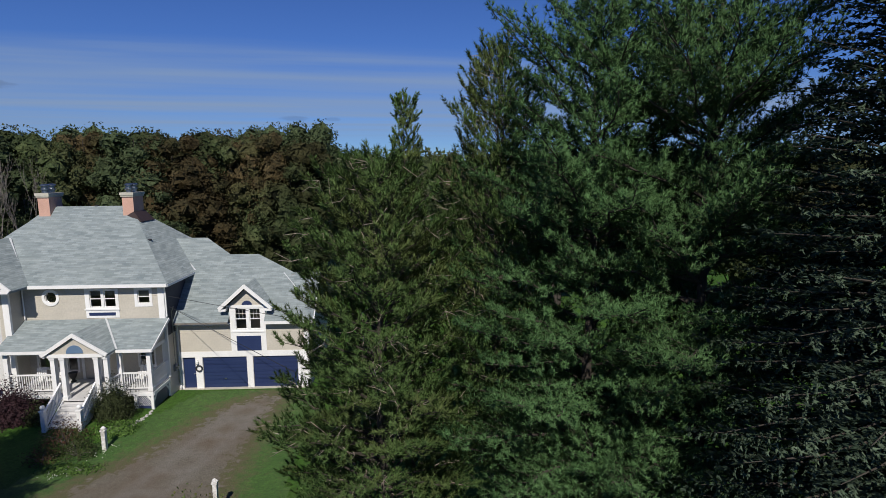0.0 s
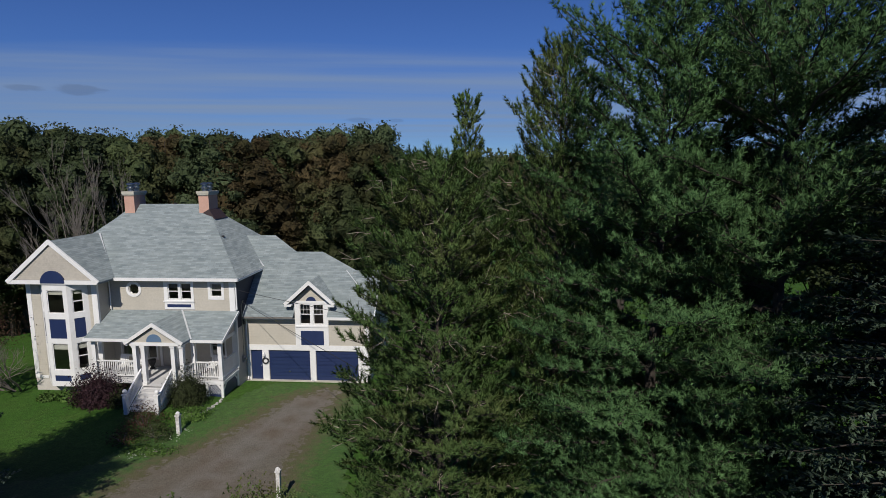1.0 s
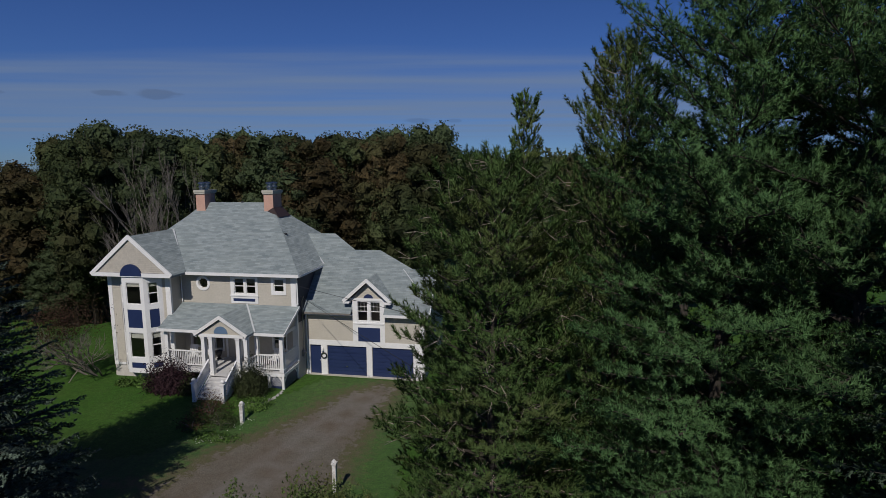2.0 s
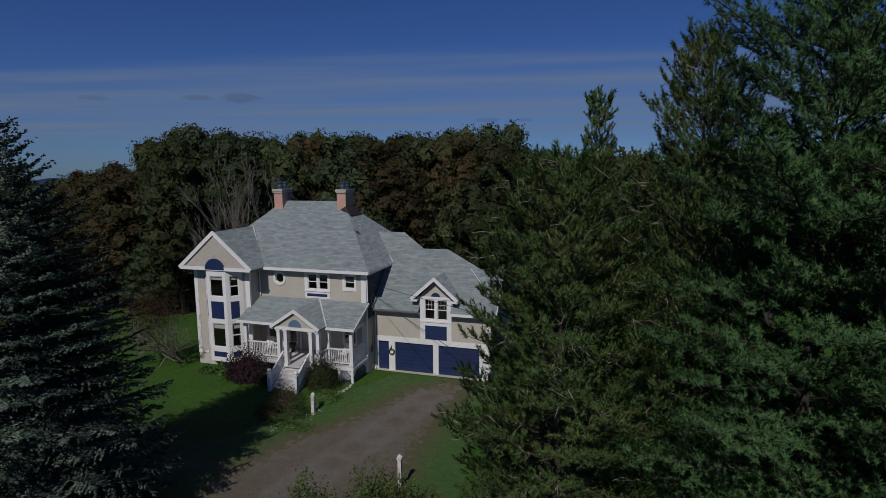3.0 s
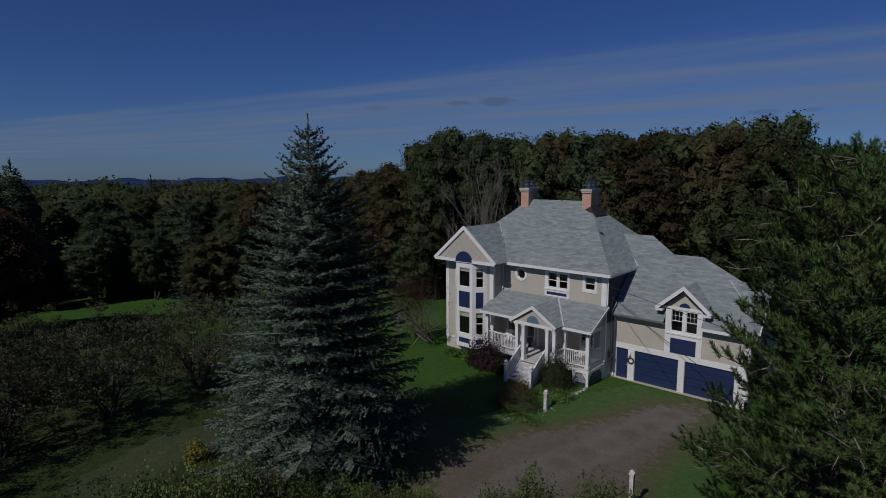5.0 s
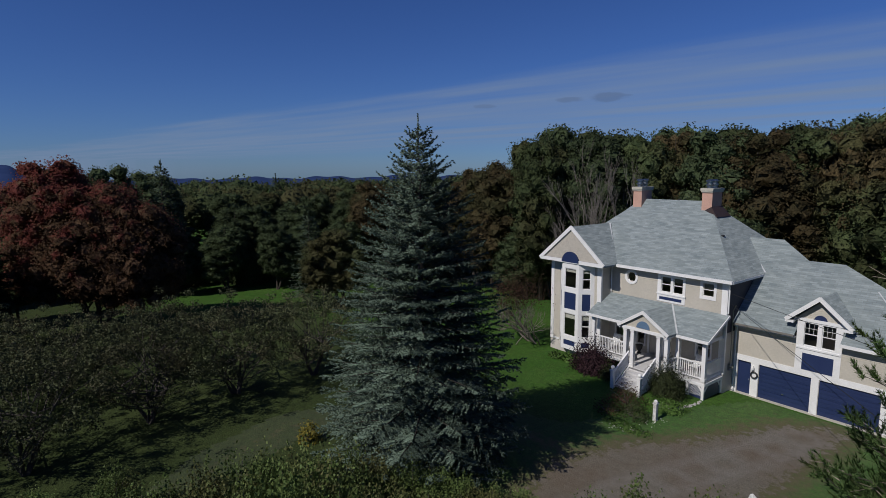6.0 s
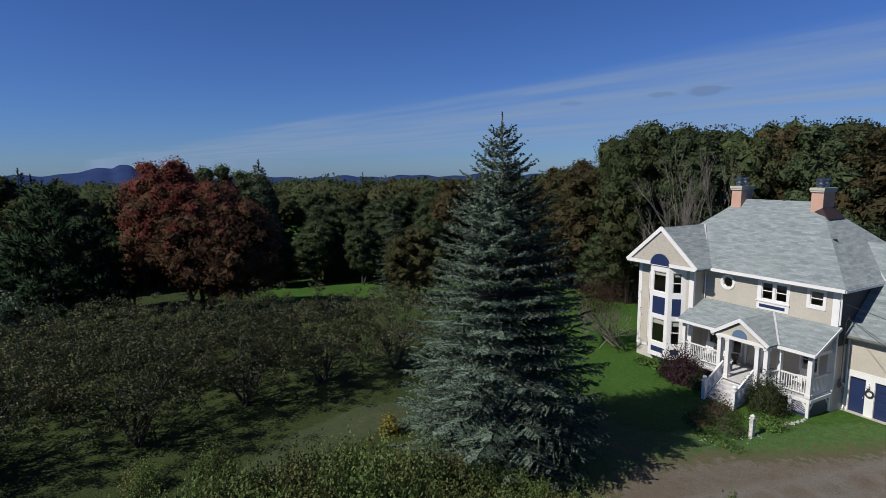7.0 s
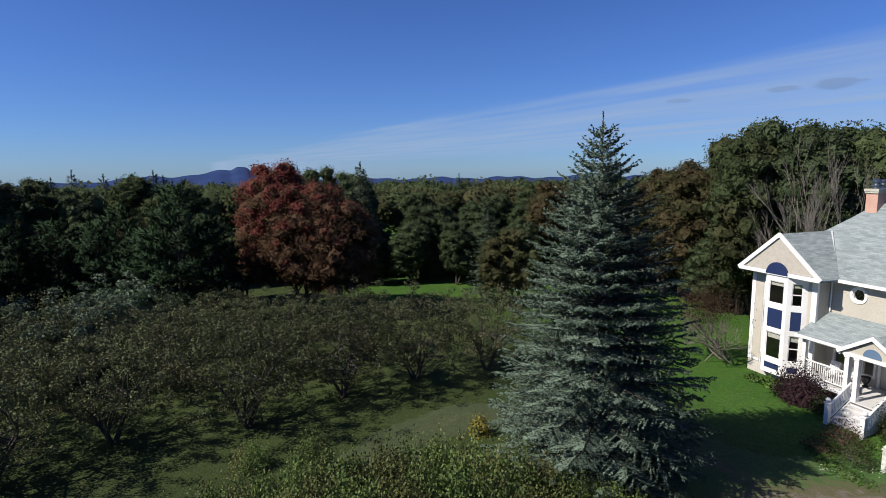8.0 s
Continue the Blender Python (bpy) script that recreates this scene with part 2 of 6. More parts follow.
GRASS, GRAVEL, SHINGLE, GLASS = make_grass(), make_gravel(), make_shingles(), make_glass()
SIDING = speckled("tan_siding", (0.50, 0.465, 0.395), (0.45, 0.42, 0.355), 0.7, 0.6, 12, 0.1)
SHAKES = speckled("tan_shakes", (0.48, 0.445, 0.38), (0.41, 0.38, 0.325), 5.0, 0.7, 18, 0.3)
WHITE = speckled("white_trim", (0.80, 0.80, 0.79), (0.72, 0.72, 0.70), 1.2, 0.5, 30, 0.05)
BLUE = speckled("navy_paint", (0.015, 0.028, 0.090), (0.019, 0.034, 0.100), 1.0, 0.45, 25, 0.08)
ARCHBLUE = speckled("slate_blue_paint", (0.10, 0.17, 0.27), (0.12, 0.19, 0.29), 1.5, 0.4, 25, 0.08)
DECKING = speckled("grey_deck_paint", (0.58, 0.57, 0.56), (0.50, 0.50, 0.49), 1.4, 0.65, 22, 0.2)
CONCRETE = speckled("concrete", (0.50, 0.48, 0.40), (0.40, 0.38, 0.31), 1.0, 0.9, 20, 0.4)
STUCCO = speckled("salmon_stucco", (0.56, 0.34, 0.26), (0.48, 0.29, 0.22), 1.5, 0.9, 20, 0.4)
COPPER = speckled("brown_flashing", (0.050, 0.030, 0.026), (0.038, 0.025, 0.022), 3.0, 0.6, 20, 0.1)
STEEL = speckled("galvanised_steel", (0.45, 0.46, 0.47), (0.30, 0.31, 0.33), 4.0, 0.35, 30, 0.05, metal=1.0)
VALLEY = speckled("valley_metal", (0.55, 0.57, 0.57), (0.46, 0.48, 0.48), 3.0, 0.5, 20, 0.1)
BLACK = speckled("black_metal", (0.02, 0.02, 0.022), (0.03, 0.03, 0.03), 4.0, 0.5, 30, 0.1)
# siding of the sunless upper side wall, its shade put into the colour
SHADESIDE = speckled("shade_darkened_siding", (0.030, 0.034, 0.048), (0.040, 0.044, 0.060), 1.0, 0.7, 15, 0.1)
CHIPPED = speckled("chipped_white_paint", (0.78, 0.78, 0.76), (0.34, 0.32, 0.28), 6.0, 0.7, 26, 0.5)
GUTTER = speckled("weathered_gutter", (0.20, 0.19, 0.17), (0.14, 0.13, 0.115), 2.0, 0.6, 20, 0.1)
ROOM = speckled("room_plaster", (0.55, 0.52, 0.47), (0.46, 0.43, 0.39), 1.0, 0.9, 20, 0.1)
BLIND = speckled("window_blind", (0.55, 0.54, 0.50), (0.48, 0.47, 0.43), 2.0, 0.8, 20, 0.1)
DARKBARK = speckled("spruce_bark", (0.035, 0.028, 0.022), (0.06, 0.05, 0.04), 3.0, 0.95, 25, 0.8, 0.02)
BARK = speckled("pine_bark", (0.075, 0.058, 0.044), (0.125, 0.100, 0.080), 3.0, 0.95, 25, 0.8, 0.02)
GREYBARK = speckled("grey_bark", (0.13, 0.115, 0.10), (0.20, 0.18, 0.155), 3.0, 0.95, 25, 0.8, 0.02)
APPLEBARK = speckled("apple_bark", (0.040, 0.034, 0.029), (0.070, 0.060, 0.052), 3.0, 0.95, 25, 0.8, 0.02)
PALEBARK = speckled("pale_bark", (0.20, 0.175, 0.15), (0.14, 0.12, 0.10), 3.0, 0.95, 25, 0.5, 0.02)
DEADWOOD = speckled("dead_twigs", (0.34, 0.29, 0.235), (0.22, 0.175, 0.135), 3.0, 0.9, 25, 0.4, 0.01)
STONE = speckled("field_stone", (0.42, 0.41, 0.38), (0.30, 0.29, 0.27), 4.0, 0.9, 30, 0.6, 0.02)

SPRUCE = leafy("blue_spruce_needles", (0.036, 0.058, 0.042), (0.138, 0.188, 0.144), 0.7, 0.07)
DARKSPRUCE = leafy("dark_spruce_needles", (0.024, 0.042, 0.025), (0.080, 0.112, 0.072), 0.6, 0.14)
WHITEPINE = leafy("white_pine_needles", (0.043, 0.110, 0.040), (0.122, 0.228, 0.086), 0.6, 0.28)
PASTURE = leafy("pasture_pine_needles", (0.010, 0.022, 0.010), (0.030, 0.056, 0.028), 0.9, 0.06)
REDPINE = leafy("red_pine_needles", (0.058, 0.125, 0.037), (0.155, 0.246, 0.080), 0.6, 0.30, (0.150, 0.196, 0.066))
MAPLE = leafy("autumn_maple_leaves", (0.158, 0.106, 0.064), (0.212, 0.126, 0.075), 0.8, 0.50, (0.260, 0.074, 0.062), 0.9, 0.25, (0.0, -0.012, 0.020, -0.215))
APPLE = leafy("apple_leaves", (0.044, 0.058, 0.026), (0.105, 0.122, 0.060), 0.7, 0.2, (0.090, 0.086, 0.048))
WOODS = leafy("broad_leaves", (0.058, 0.086, 0.036), (0.108, 0.138, 0.058), 0.8, 0.36, (0.104, 0.098, 0.044), 0.12, 0.25)
RUST = leafy("rusty_leaves", (0.076, 0.068, 0.035), (0.126, 0.094, 0.045), 0.8, 0.36, (0.080, 0.082, 0.036), 0.3, 0.25)
YOUNG = leafy("young_leaves", (0.066, 0.100, 0.044), (0.120, 0.158, 0.076), 0.6, 0.36, None, 0.3, 0.25)
TEAL = leafy("grey_green_leaves", (0.050, 0.078, 0.048), (0.135, 0.180, 0.125), 0.6, 0.2)
SHRUB = leafy("shrub_leaves", (0.055, 0.092, 0.025), (0.140, 0.195, 0.062), 0.6, 0.25, (0.125, 0.125, 0.048), 0.7)
PURPLE = leafy("purple_leaves", (0.018, 0.010, 0.013), (0.048, 0.024, 0.029), 0.5, 0.15, relief=0.1)
RUSSET = leafy("russet_garden_leaves", (0.052, 0.030, 0.020), (0.110, 0.058, 0.038), 0.6, 0.2, (0.070, 0.070, 0.03), 1.5)
DARKBUSH = leafy("dark_bush_leaves", (0.020, 0.030, 0.011), (0.050, 0.062, 0.024), 0.5, 0.15, relief=0.1)
BEDGREEN = leafy("bed_leaves", (0.035, 0.080, 0.015), (0.11, 0.19, 0.045), 0.6, 0.25)
PETAL = leafy("white_petals", (0.65, 0.65, 0.60), (0.8, 0.8, 0.76), 0.7, 0.3)
GOLD = leafy("yellow_leaves", (0.14, 0.13, 0.025), (0.27, 0.23, 0.045), 0.6, 0.3)


# ---- mesh helpers ----
class Build:
    """Collects faces, with a map of metres along and up each face, and turns them into one mesh."""

    def __init__(self):
        self.v, self.f, self.uv = [], [], []

    def face(self, pts):
        pts = [Vector(p) for p in pts]
        nrm = (pts[1] - pts[0]).cross(pts[2] - pts[0])
        if len(pts) > 3:
            nrm += (pts[2] - pts[0]).cross(pts[3] - pts[0])
        nrm = nrm.normalized() if nrm.length else Vector((0, 0, 1))
        u = Vector((0, 0, 1)).cross(nrm)
        u = u.normalized() if u.length > 1e-4 else Vector((1, 0, 0))
        w = nrm.cross(u)
        k = len(self.v)
        self.v += [tuple(p) for p in pts]
        self.f.append(tuple(range(k, k + len(pts))))
        self.uv += [(p.dot(u), p.dot(w)) for p in pts]
        return self

    def box(self, x0, x1, y0, y1, z0, z1):
        a = [(x0, y0), (x1, y0), (x1, y1), (x0, y1)]
        return self.prism([(x, y, z0) for x, y in a], (0, 0, z1 - z0))

    def prism(self, pts, way):
        """A flat outline pushed along a way, closed."""
        lo, w = [Vector(p) for p in pts], Vector(way)
        nrm = sum(((lo[i] - lo[0]).cross(lo[(i + 1) % len(lo)] - lo[0]) for i in range(len(lo))), Vector())
        if nrm.dot(w) < 0:
            lo.reverse()
        hi = [p + w for p in lo]
        self.face(hi)
        self.face(lo[::-1])
        for i in range(len(lo)):
            j = (i + 1) % len(lo)
            self.face([lo[i], lo[j], hi[j], hi[i]])
        return self

    def beam(self, p, q, wide, high, up=(0, 0, 1)):
        """A bar from p to q."""
        p, q = Vector(p), Vector(q)
        d = (q - p).normalized()
        s = d.cross(Vector(up)).normalized() * wide / 2
        t = s.cross(d).normalized() * high / 2
        return self.prism([p - s - t, p + s - t, p + s + t, p - s + t], q - p)

    def lathe(self, at, profile, sides=12):
        """Rings of (radius, height) round an upright axis."""
        at = Vector(at)
        ring = lambda r, h: [at + Vector((r * math.cos(6.28319 * i / sides), r * math.sin(6.28319 * i / sides), h)) for i in range(sides)]
        rings = [ring(r, h) for r, h in profile]
        for a, b in zip(rings, rings[1:]):
            for i in range(sides):
                j = (i + 1) % sides
                self.face([a[i], a[j], b[j], b[i]])
        self.face(rings[0][::-1])
        self.face(rings[-1])
        return self

    def tube(self, pts, radii, sides=6):
        pts = [Vector(p) for p in pts]
        last = None
        for i, (p, r) in enumerate(zip(pts, radii)):
            d = (pts[min(i + 1, len(pts) - 1)] - pts[max(i - 1, 0)]).normalized()
            s = d.cross(Vector((0.31, 0.17, 1)) if abs(d.z) < 0.9 else Vector((1, 0.2, 0))).normalized()
            t = d.cross(s)
            ring = [p + (s * math.cos(6.28319 * k / sides) + t * math.sin(6.28319 * k / sides)) * r for k in range(sides)]
            if last:
                for k in range(sides):
                    j = (k + 1) % sides
                    self.face([last[k], last[j], ring[j], ring[k]])
            last = ring
        return self

    def slab(self, pts, thick):
        """A roof plane: its top outline, made thick downwards."""
        pts = [Vector(p) for p in pts]
        nrm = sum(((pts[i] - pts[0]).cross(pts[(i + 1) % len(pts)] - pts[0]) for i in range(len(pts))), Vector())
        if nrm.z < 0:
            pts.reverse()
        return self.prism([p - Vector((0, 0, thick)) for p in pts], (0, 0, thick))

    def mesh(self, name, mat):
        me = bpy.data.meshes.new(name)
        me.from_pydata(self.v, [], self.f)
        layer = me.uv_layers.new(name="map")
        layer.data.foreach_set("uv", np.array(self.uv, dtype=np.float32).ravel())
        me.materials.append(mat)
        return me


def thing(name, label, category, at=(0, 0, 0), group="", kind=""):
    ob = new(name)
    ob.location = at
    ob.empty_display_size = 0.3
    return tagged(ob, label, category, group, kind)


def part(name, build, mat, parent=None, label=""):
    """Links a build, or a ready mesh, as one object. Under a parent that stands at the world's origin the points are world metres."""
    ob = new(name, build if isinstance(build, bpy.types.Mesh) else build.mesh(name, mat))
    if parent:
        ob.parent = parent
    return tagged(ob, label) if label else ob


def quick_mesh(name, verts, faces, mat, soft=None):
    """One mesh from arrays: verts (n, 3), faces (m, 3 or 4). soft: normals that shade a tuft of needles or leaves as one soft mass."""
    verts, faces = np.asarray(verts, np.float32), np.asarray(faces, np.int32)
    me = bpy.data.meshes.new(name)
    me.vertices.add(len(verts))
    me.vertices.foreach_set("co", verts.ravel())
    k = faces.shape[1]
    me.loops.add(faces.size)
    me.loops.foreach_set("vertex_index", faces.ravel())
    me.polygons.add(len(faces))
    me.polygons.foreach_set("loop_start", np.arange(len(faces), dtype=np.int32) * k)
    me.update(calc_edges=True)
    me.materials.append(mat)
    if soft is not None:
        me.polygons.foreach_set("use_smooth", np.ones(len(faces), dtype=bool))
        me.normals_split_custom_set_from_vertices(np.asarray(soft, np.float32))
    return me


# ---- ground ----
def rise(x, y):
    """The height of the ground: flat round the house, a low mound under the garden beds, falling away far off."""
    d = np.hypot(x - 0.0, y + 5.0)
    mound = 0.38 * np.exp(-((x + 4.6) ** 2 / 16.0 + (y + 4.6) ** 2 / 9.0))
    roll = 0.10 * np.sin(x * 0.13 + 1.0) * np.sin(y * 0.17) * np.clip((d - 14) / 20, 0, 1)
    return mound + roll - 0.022 * np.clip(d - 130, 0, None)


def make_ground():
    far = [160, 220, 320, 480, 750, 1200, 2000, 3000, 4200]
    axis = lambda lo, hi: np.array([-f for f in far[::-1]] + list(np.arange(lo, hi, 1.0)) + far)
    xs, ys = axis(-110, 90), axis(-100, 90)
    X, Y = np.meshgrid(xs, ys, indexing="ij")
    V = np.stack([X, Y, rise(X, Y)], -1).reshape(-1, 3)
    i, j = np.meshgrid(np.arange(len(xs) - 1), np.arange(len(ys) - 1), indexing="ij")
    a = (i * len(ys) + j).ravel()
    F = np.stack([a, a + len(ys), a + len(ys) + 1, a + 1], 1)
    return tagged(part("ground", quick_mesh("ground", V, F, GRASS), GRASS), "mown green grass with drier patches", "lawn", kind="structure")


make_ground()


def make_driveway():
    """A gravel yard before the garage that narrows into a lane, passes behind the spruce and bends away."""
    lane = [(4.6, -2.2, 0.8), (3.8, -3.9, 1.5), (3.4, -6.0, 1.8), (2.6, -9.5, 2.5), (1.7, -12.8, 3.5), (1.0, -15.5, 3.5), (1.2, -19.0, 3.0), (2.5, -24.0, 2.6), (4.5, -31.0, 2.4)]
    spur = [(0.5, -14.0, 2.2), (-4.0, -14.6, 1.6), (-9.0, -16.0, 1.1), (-13.0, -20.5, 0.8), (-14.6, -24.5, 0.75), (-13.2, -28.5, 0.7), (-9.5, -32.5, 1.0), (-4.0, -35.5, 1.0), (3.0, -38.0, 1.0)]

    def cover(x, y):
        best, mid_of = np.full(x.shape, 9.0), np.full(x.shape, 9.0)
        for line, grown in ((lane, 0.0), (spur, 2.0)):
            for (x0, y0, w0), (x1, y1, w1) in zip(line, line[1:]):
                dx, dy = x1 - x0, y1 - y0
                s = np.clip(((x - x0) * dx + (y - y0) * dy) / (dx * dx + dy * dy), 0, 1)
                best = np.minimum(best, np.hypot(x - x0 - s * dx, y - y0 - s * dy) - (w0 + s * (w1 - w0)) + grown)
                mid_of = np.minimum(mid_of, np.abs(np.hypot(x - x0 - s * dx, y - y0 - s * dy) - 0.85) + grown)
        return best, np.clip(1 - mid_of / 0.55, 0, 1)

    xs, ys = np.arange(-19, 10, 0.3), np.arange(-44, -0.3, 0.3)
    X, Y = np.meshgrid(xs, ys, indexing="ij")
    B, R = cover(X, Y)
    V = np.stack([X, Y, rise(X, Y) + 0.006 + 0.03 * np.clip((2.0 - B) / 2.5, 0, 1)], -1).reshape(-1, 3)
    i, j = np.meshgrid(np.arange(len(xs) - 1), np.arange(len(ys) - 1), indexing="ij")
    keep = (B[:-1, :-1] < 3.2) & (B[1:, 1:] < 3.2)
    a = (i * len(ys) + j)[keep]
    me = quick_mesh("driveway", V, np.stack([a, a + len(ys), a + len(ys) + 1, a + 1], 1), GRAVEL)
    worn = me.attributes.new("worn", "FLOAT", "POINT")
    worn.data.foreach_set("value", np.clip(0.42 - B * 0.24, 0, 1).astype(np.float32).ravel())
    rut = me.attributes.new("rut", "FLOAT", "POINT")
    rut.data.foreach_set("value", R.astype(np.float32).ravel())
    tagged(part("driveway", me, GRAVEL), "brown gravel driveway with grassy worn edges", "driveway", kind="structure")


make_driveway()


# ---- plants ----
rng = np.random.default_rng(7)


def unit(a):
    return a / np.maximum(np.linalg.norm(a, axis=-1, keepdims=True), 1e-6)


def spikes(at, way, n, length, wide, open_angle, droop=0.0):
    """Needle tufts: n thin three-cornered needles fan out from each point round its way."""
    at, way = np.repeat(at, n, 0), np.repeat(unit(way), n, 0)
    side = unit(rng.normal(size=at.shape))
    out = unit(way + side * open_angle * rng.uniform(0.3, 1.2, (len(at), 1)) - np.array([0, 0, droop]))
    across = unit(np.cross(out, rng.normal(size=at.shape))) * wide / 2
    ln = length * rng.uniform(0.65, 1.25, (len(at), 1))
    V = np.stack([at - across, at + across, at + out * ln], 1).reshape(-1, 3)
    return V, np.arange(len(V)).reshape(-1, 3)


def blades(at, size, up=0.3, face=None):
    """Coarser leaves for trees far off: one three-cornered blade each. face: the way a blade tends to face."""
    nrm = unit(rng.normal(size=at.shape) * (1.0 if face is None else 0.6) + np.array([0, 0, up]) + (0 if face is None else face))
    a = unit(np.cross(nrm, rng.normal(size=at.shape)))
    b = np.cross(nrm, a)
    s = size * rng.uniform(0.6, 1.35, (len(at), 1))
    V = np.stack([at - a * s * 0.55 - b * s * 0.3, at + a * s * 0.55 - b * s * 0.3, at + b * s * 0.6], 1).reshape(-1, 3)
    return V, np.arange(len(V)).reshape(-1, 3)


def soften(V, nrm, rough=0.18):
    """Turns each triangle's winding towards its soft normal; gives the normal of every corner."""
    nrm = unit(nrm + rough * rng.normal(size=nrm.shape))
    T = V.reshape(-1, 3, 3)
    flip = (np.cross(T[:, 1] - T[:, 0], T[:, 2] - T[:, 0]) * nrm).sum(1) < 0
    T[flip] = T[flip][:, [1, 0, 2]]
    return T.reshape(-1, 3), np.repeat(nrm, 3, 0)


def leaves(at, size, up=0.3):
    """Leaves: small folded three-cornered blades turned every way, tending to face the sky."""
    nrm = unit(rng.normal(size=at.shape) + np.array([0, 0, up]))
    a = unit(np.cross(nrm, rng.normal(size=at.shape)))
    b = np.cross(nrm, a)
    s = size * rng.uniform(0.6, 1.3, (len(at), 1))
    V = np.stack([at - a * s * 0.6, at + b * s * 0.45 + nrm * s * 0.1, at + a * s * 0.6, at - b * s * 0.45 + nrm * s * 0.1], 1).reshape(-1, 3)
    k = np.arange(len(at))[:, None] * 4
    return V, np.concatenate([k + [0, 1, 3], k + [1, 2, 3]])


def limbs_mesh(name, tubes, mat):
    """Tapered limbs from arrays of (points, radii, sides)."""
    b = Build()
    for pts, radii, sides in tubes:
        b.tube(pts, radii, sides)
    return b.mesh(name, mat)


def plant(name, label, category, at, trunk, crown, group="", more=()):
    ob = thing(name, label, category, at, group)
    if trunk:
        part("trunk", trunk, None, ob)
    if crown:
        part("crown", crown, None, ob)
    for kind, me in more:
        part(kind, me, None, ob)
    return ob


def stem_tube(tall, r, wob=0.06):
    return ([(wob * math.sin(z * 0.7), wob * math.cos(z * 0.5), z) for z in np.linspace(-0.2, tall, 14)], [r * (1 - 0.96 * i / 13) for i in range(14)], 8)


def spruce(tall, radius, first, gap, per, blade, wide, n, mat, shape=0.85, lift=0.10, sag=0.25, twig=0.16, step=0.13, trunk_r=0.25, tier=0.25, hang=0.40, steep=1.8, blunt=0.14):
    """A spruce: tiers of limbs, each a flat frond of twigs set with short stiff needles."""
    tubes, P, D, N = [stem_tube(tall, trunk_r)], [], [], []
    z, turn = first, 0.0
    while z < tall - 0.3:
        f = (z - first) / (tall - first)
        reach = radius * min((1 - f) ** shape, steep * (1 - f) + 0.02) * (0.82 + 0.18 * min(1, (z - first) / 1.2))
        turn += 0.75
        count = max(6, int(per * (0.75 + 0.25 * (1 - f))))
        for k in range(count):
            ang = turn + 6.28319 * (k + rng.uniform(-0.3, 0.3)) / count
            ln = reach * rng.uniform(0.84, 1.05) + 0.12
            way = np.array([math.cos(ang), math.sin(ang), 0.0])
            s = np.linspace(0, 1, 8)[:, None]
            h = (lift + 0.75 * f ** 3) * s - sag * (1 - f) * s ** 2 + 0.08 * s ** 4
            line = np.array([0, 0, z + rng.uniform(-1, 1) * tier * gap]) + way * s * ln + np.array([0, 0, 1]) * h * ln
            line[1:] += rng.normal(scale=0.012 * ln, size=(7, 3))
            tubes.append((line[::2], [max(0.006, 0.012 * ln * (1 - 0.9 * t)) for t in np.linspace(0, 1, 4)], 4))
            m = max(4, int(2 * ln / twig))
            side = np.array([-way[1], way[0], 0])
            for q in (np.arange(m) + rng.random(m)) / m * 0.88 + 0.12:
                i = min(int(q * 7), 6)
                p = line[i] + (line[i + 1] - line[i]) * (q * 7 - i)
                tl = (blunt * (1 - 0.8 * f) + min(0.42 * ln * (1 - q), 0.95)) * rng.uniform(0.7, 1.2)
                tw = unit(way * rng.uniform(0.6, 1.1) + side * (1 if rng.random() < 0.5 else -1) + np.array([0, 0, rng.uniform(-hang, 0.05) + 0.4 * f]))
                c = (np.arange(max(1, int(tl / step))) + 0.5)[:, None] * step
                P.append(p + tw * c - np.array([0, 0, 0.16]) * c * c)
                D.append(np.repeat(tw[None], len(c), 0))
                N.append(np.repeat((tw * 0.35 + way * 0.35)[None], len(c), 0) + np.array([0, 0, 0.75]))
        z += gap * rng.uniform(0.85, 1.15) * (1 - 0.52 * f)
    top = np.linspace(tall - 0.9, tall + 0.35, 14)[:, None] * np.array([0, 0, 1.0])
    P, D = np.concatenate(P + [top]), np.concatenate(D + [np.repeat(np.array([[0, 0, 1.0]]), 14, 0)])
    N = np.concatenate(N + [np.repeat(np.array([[0, 0, 1.0]]), 14, 0)])
    V, F = spikes(P, D + np.array([0, 0, 0.05]), n, blade, wide, 0.75)
    T = V.reshape(-1, 3, 3)
    V, N = soften(V, np.repeat(unit(N), n, 0) + 0.5 * unit(T[:, 2] - (T[:, 0] + T[:, 1]) / 2), 0.25)
    return limbs_mesh("trunk", tubes, DARKBARK), quick_mesh("crown", V, F, mat, N), []


BALLS = {}


def hulls(C, R, squash=0.85, fine=2, rough=0.16):
    """The shaded inside of leafy masses: one uneven closed shape for each mass."""
    if fine not in BALLS:
        bm = bmesh.new()
        bmesh.ops.create_icosphere(bm, subdivisions=fine, radius=1.0)
        bm.verts.ensure_lookup_table()
        BALLS[fine] = np.array([v.co[:] for v in bm.verts]), np.array([[v.index for v in f.verts] for f in bm.faces])
        bm.free()
    bv, bf = BALLS[fine]
    k, n = len(C), len(bv)
    V = bv[None] * (1 + rough * rng.normal(size=(k, n, 1))) * R[:, None, None] * np.array([1, 1, squash]) + C[:, None]
    F = bf[None] + (np.arange(k) * n)[:, None, None]
    return V.reshape(-1, 3), F.reshape(-1, 3)


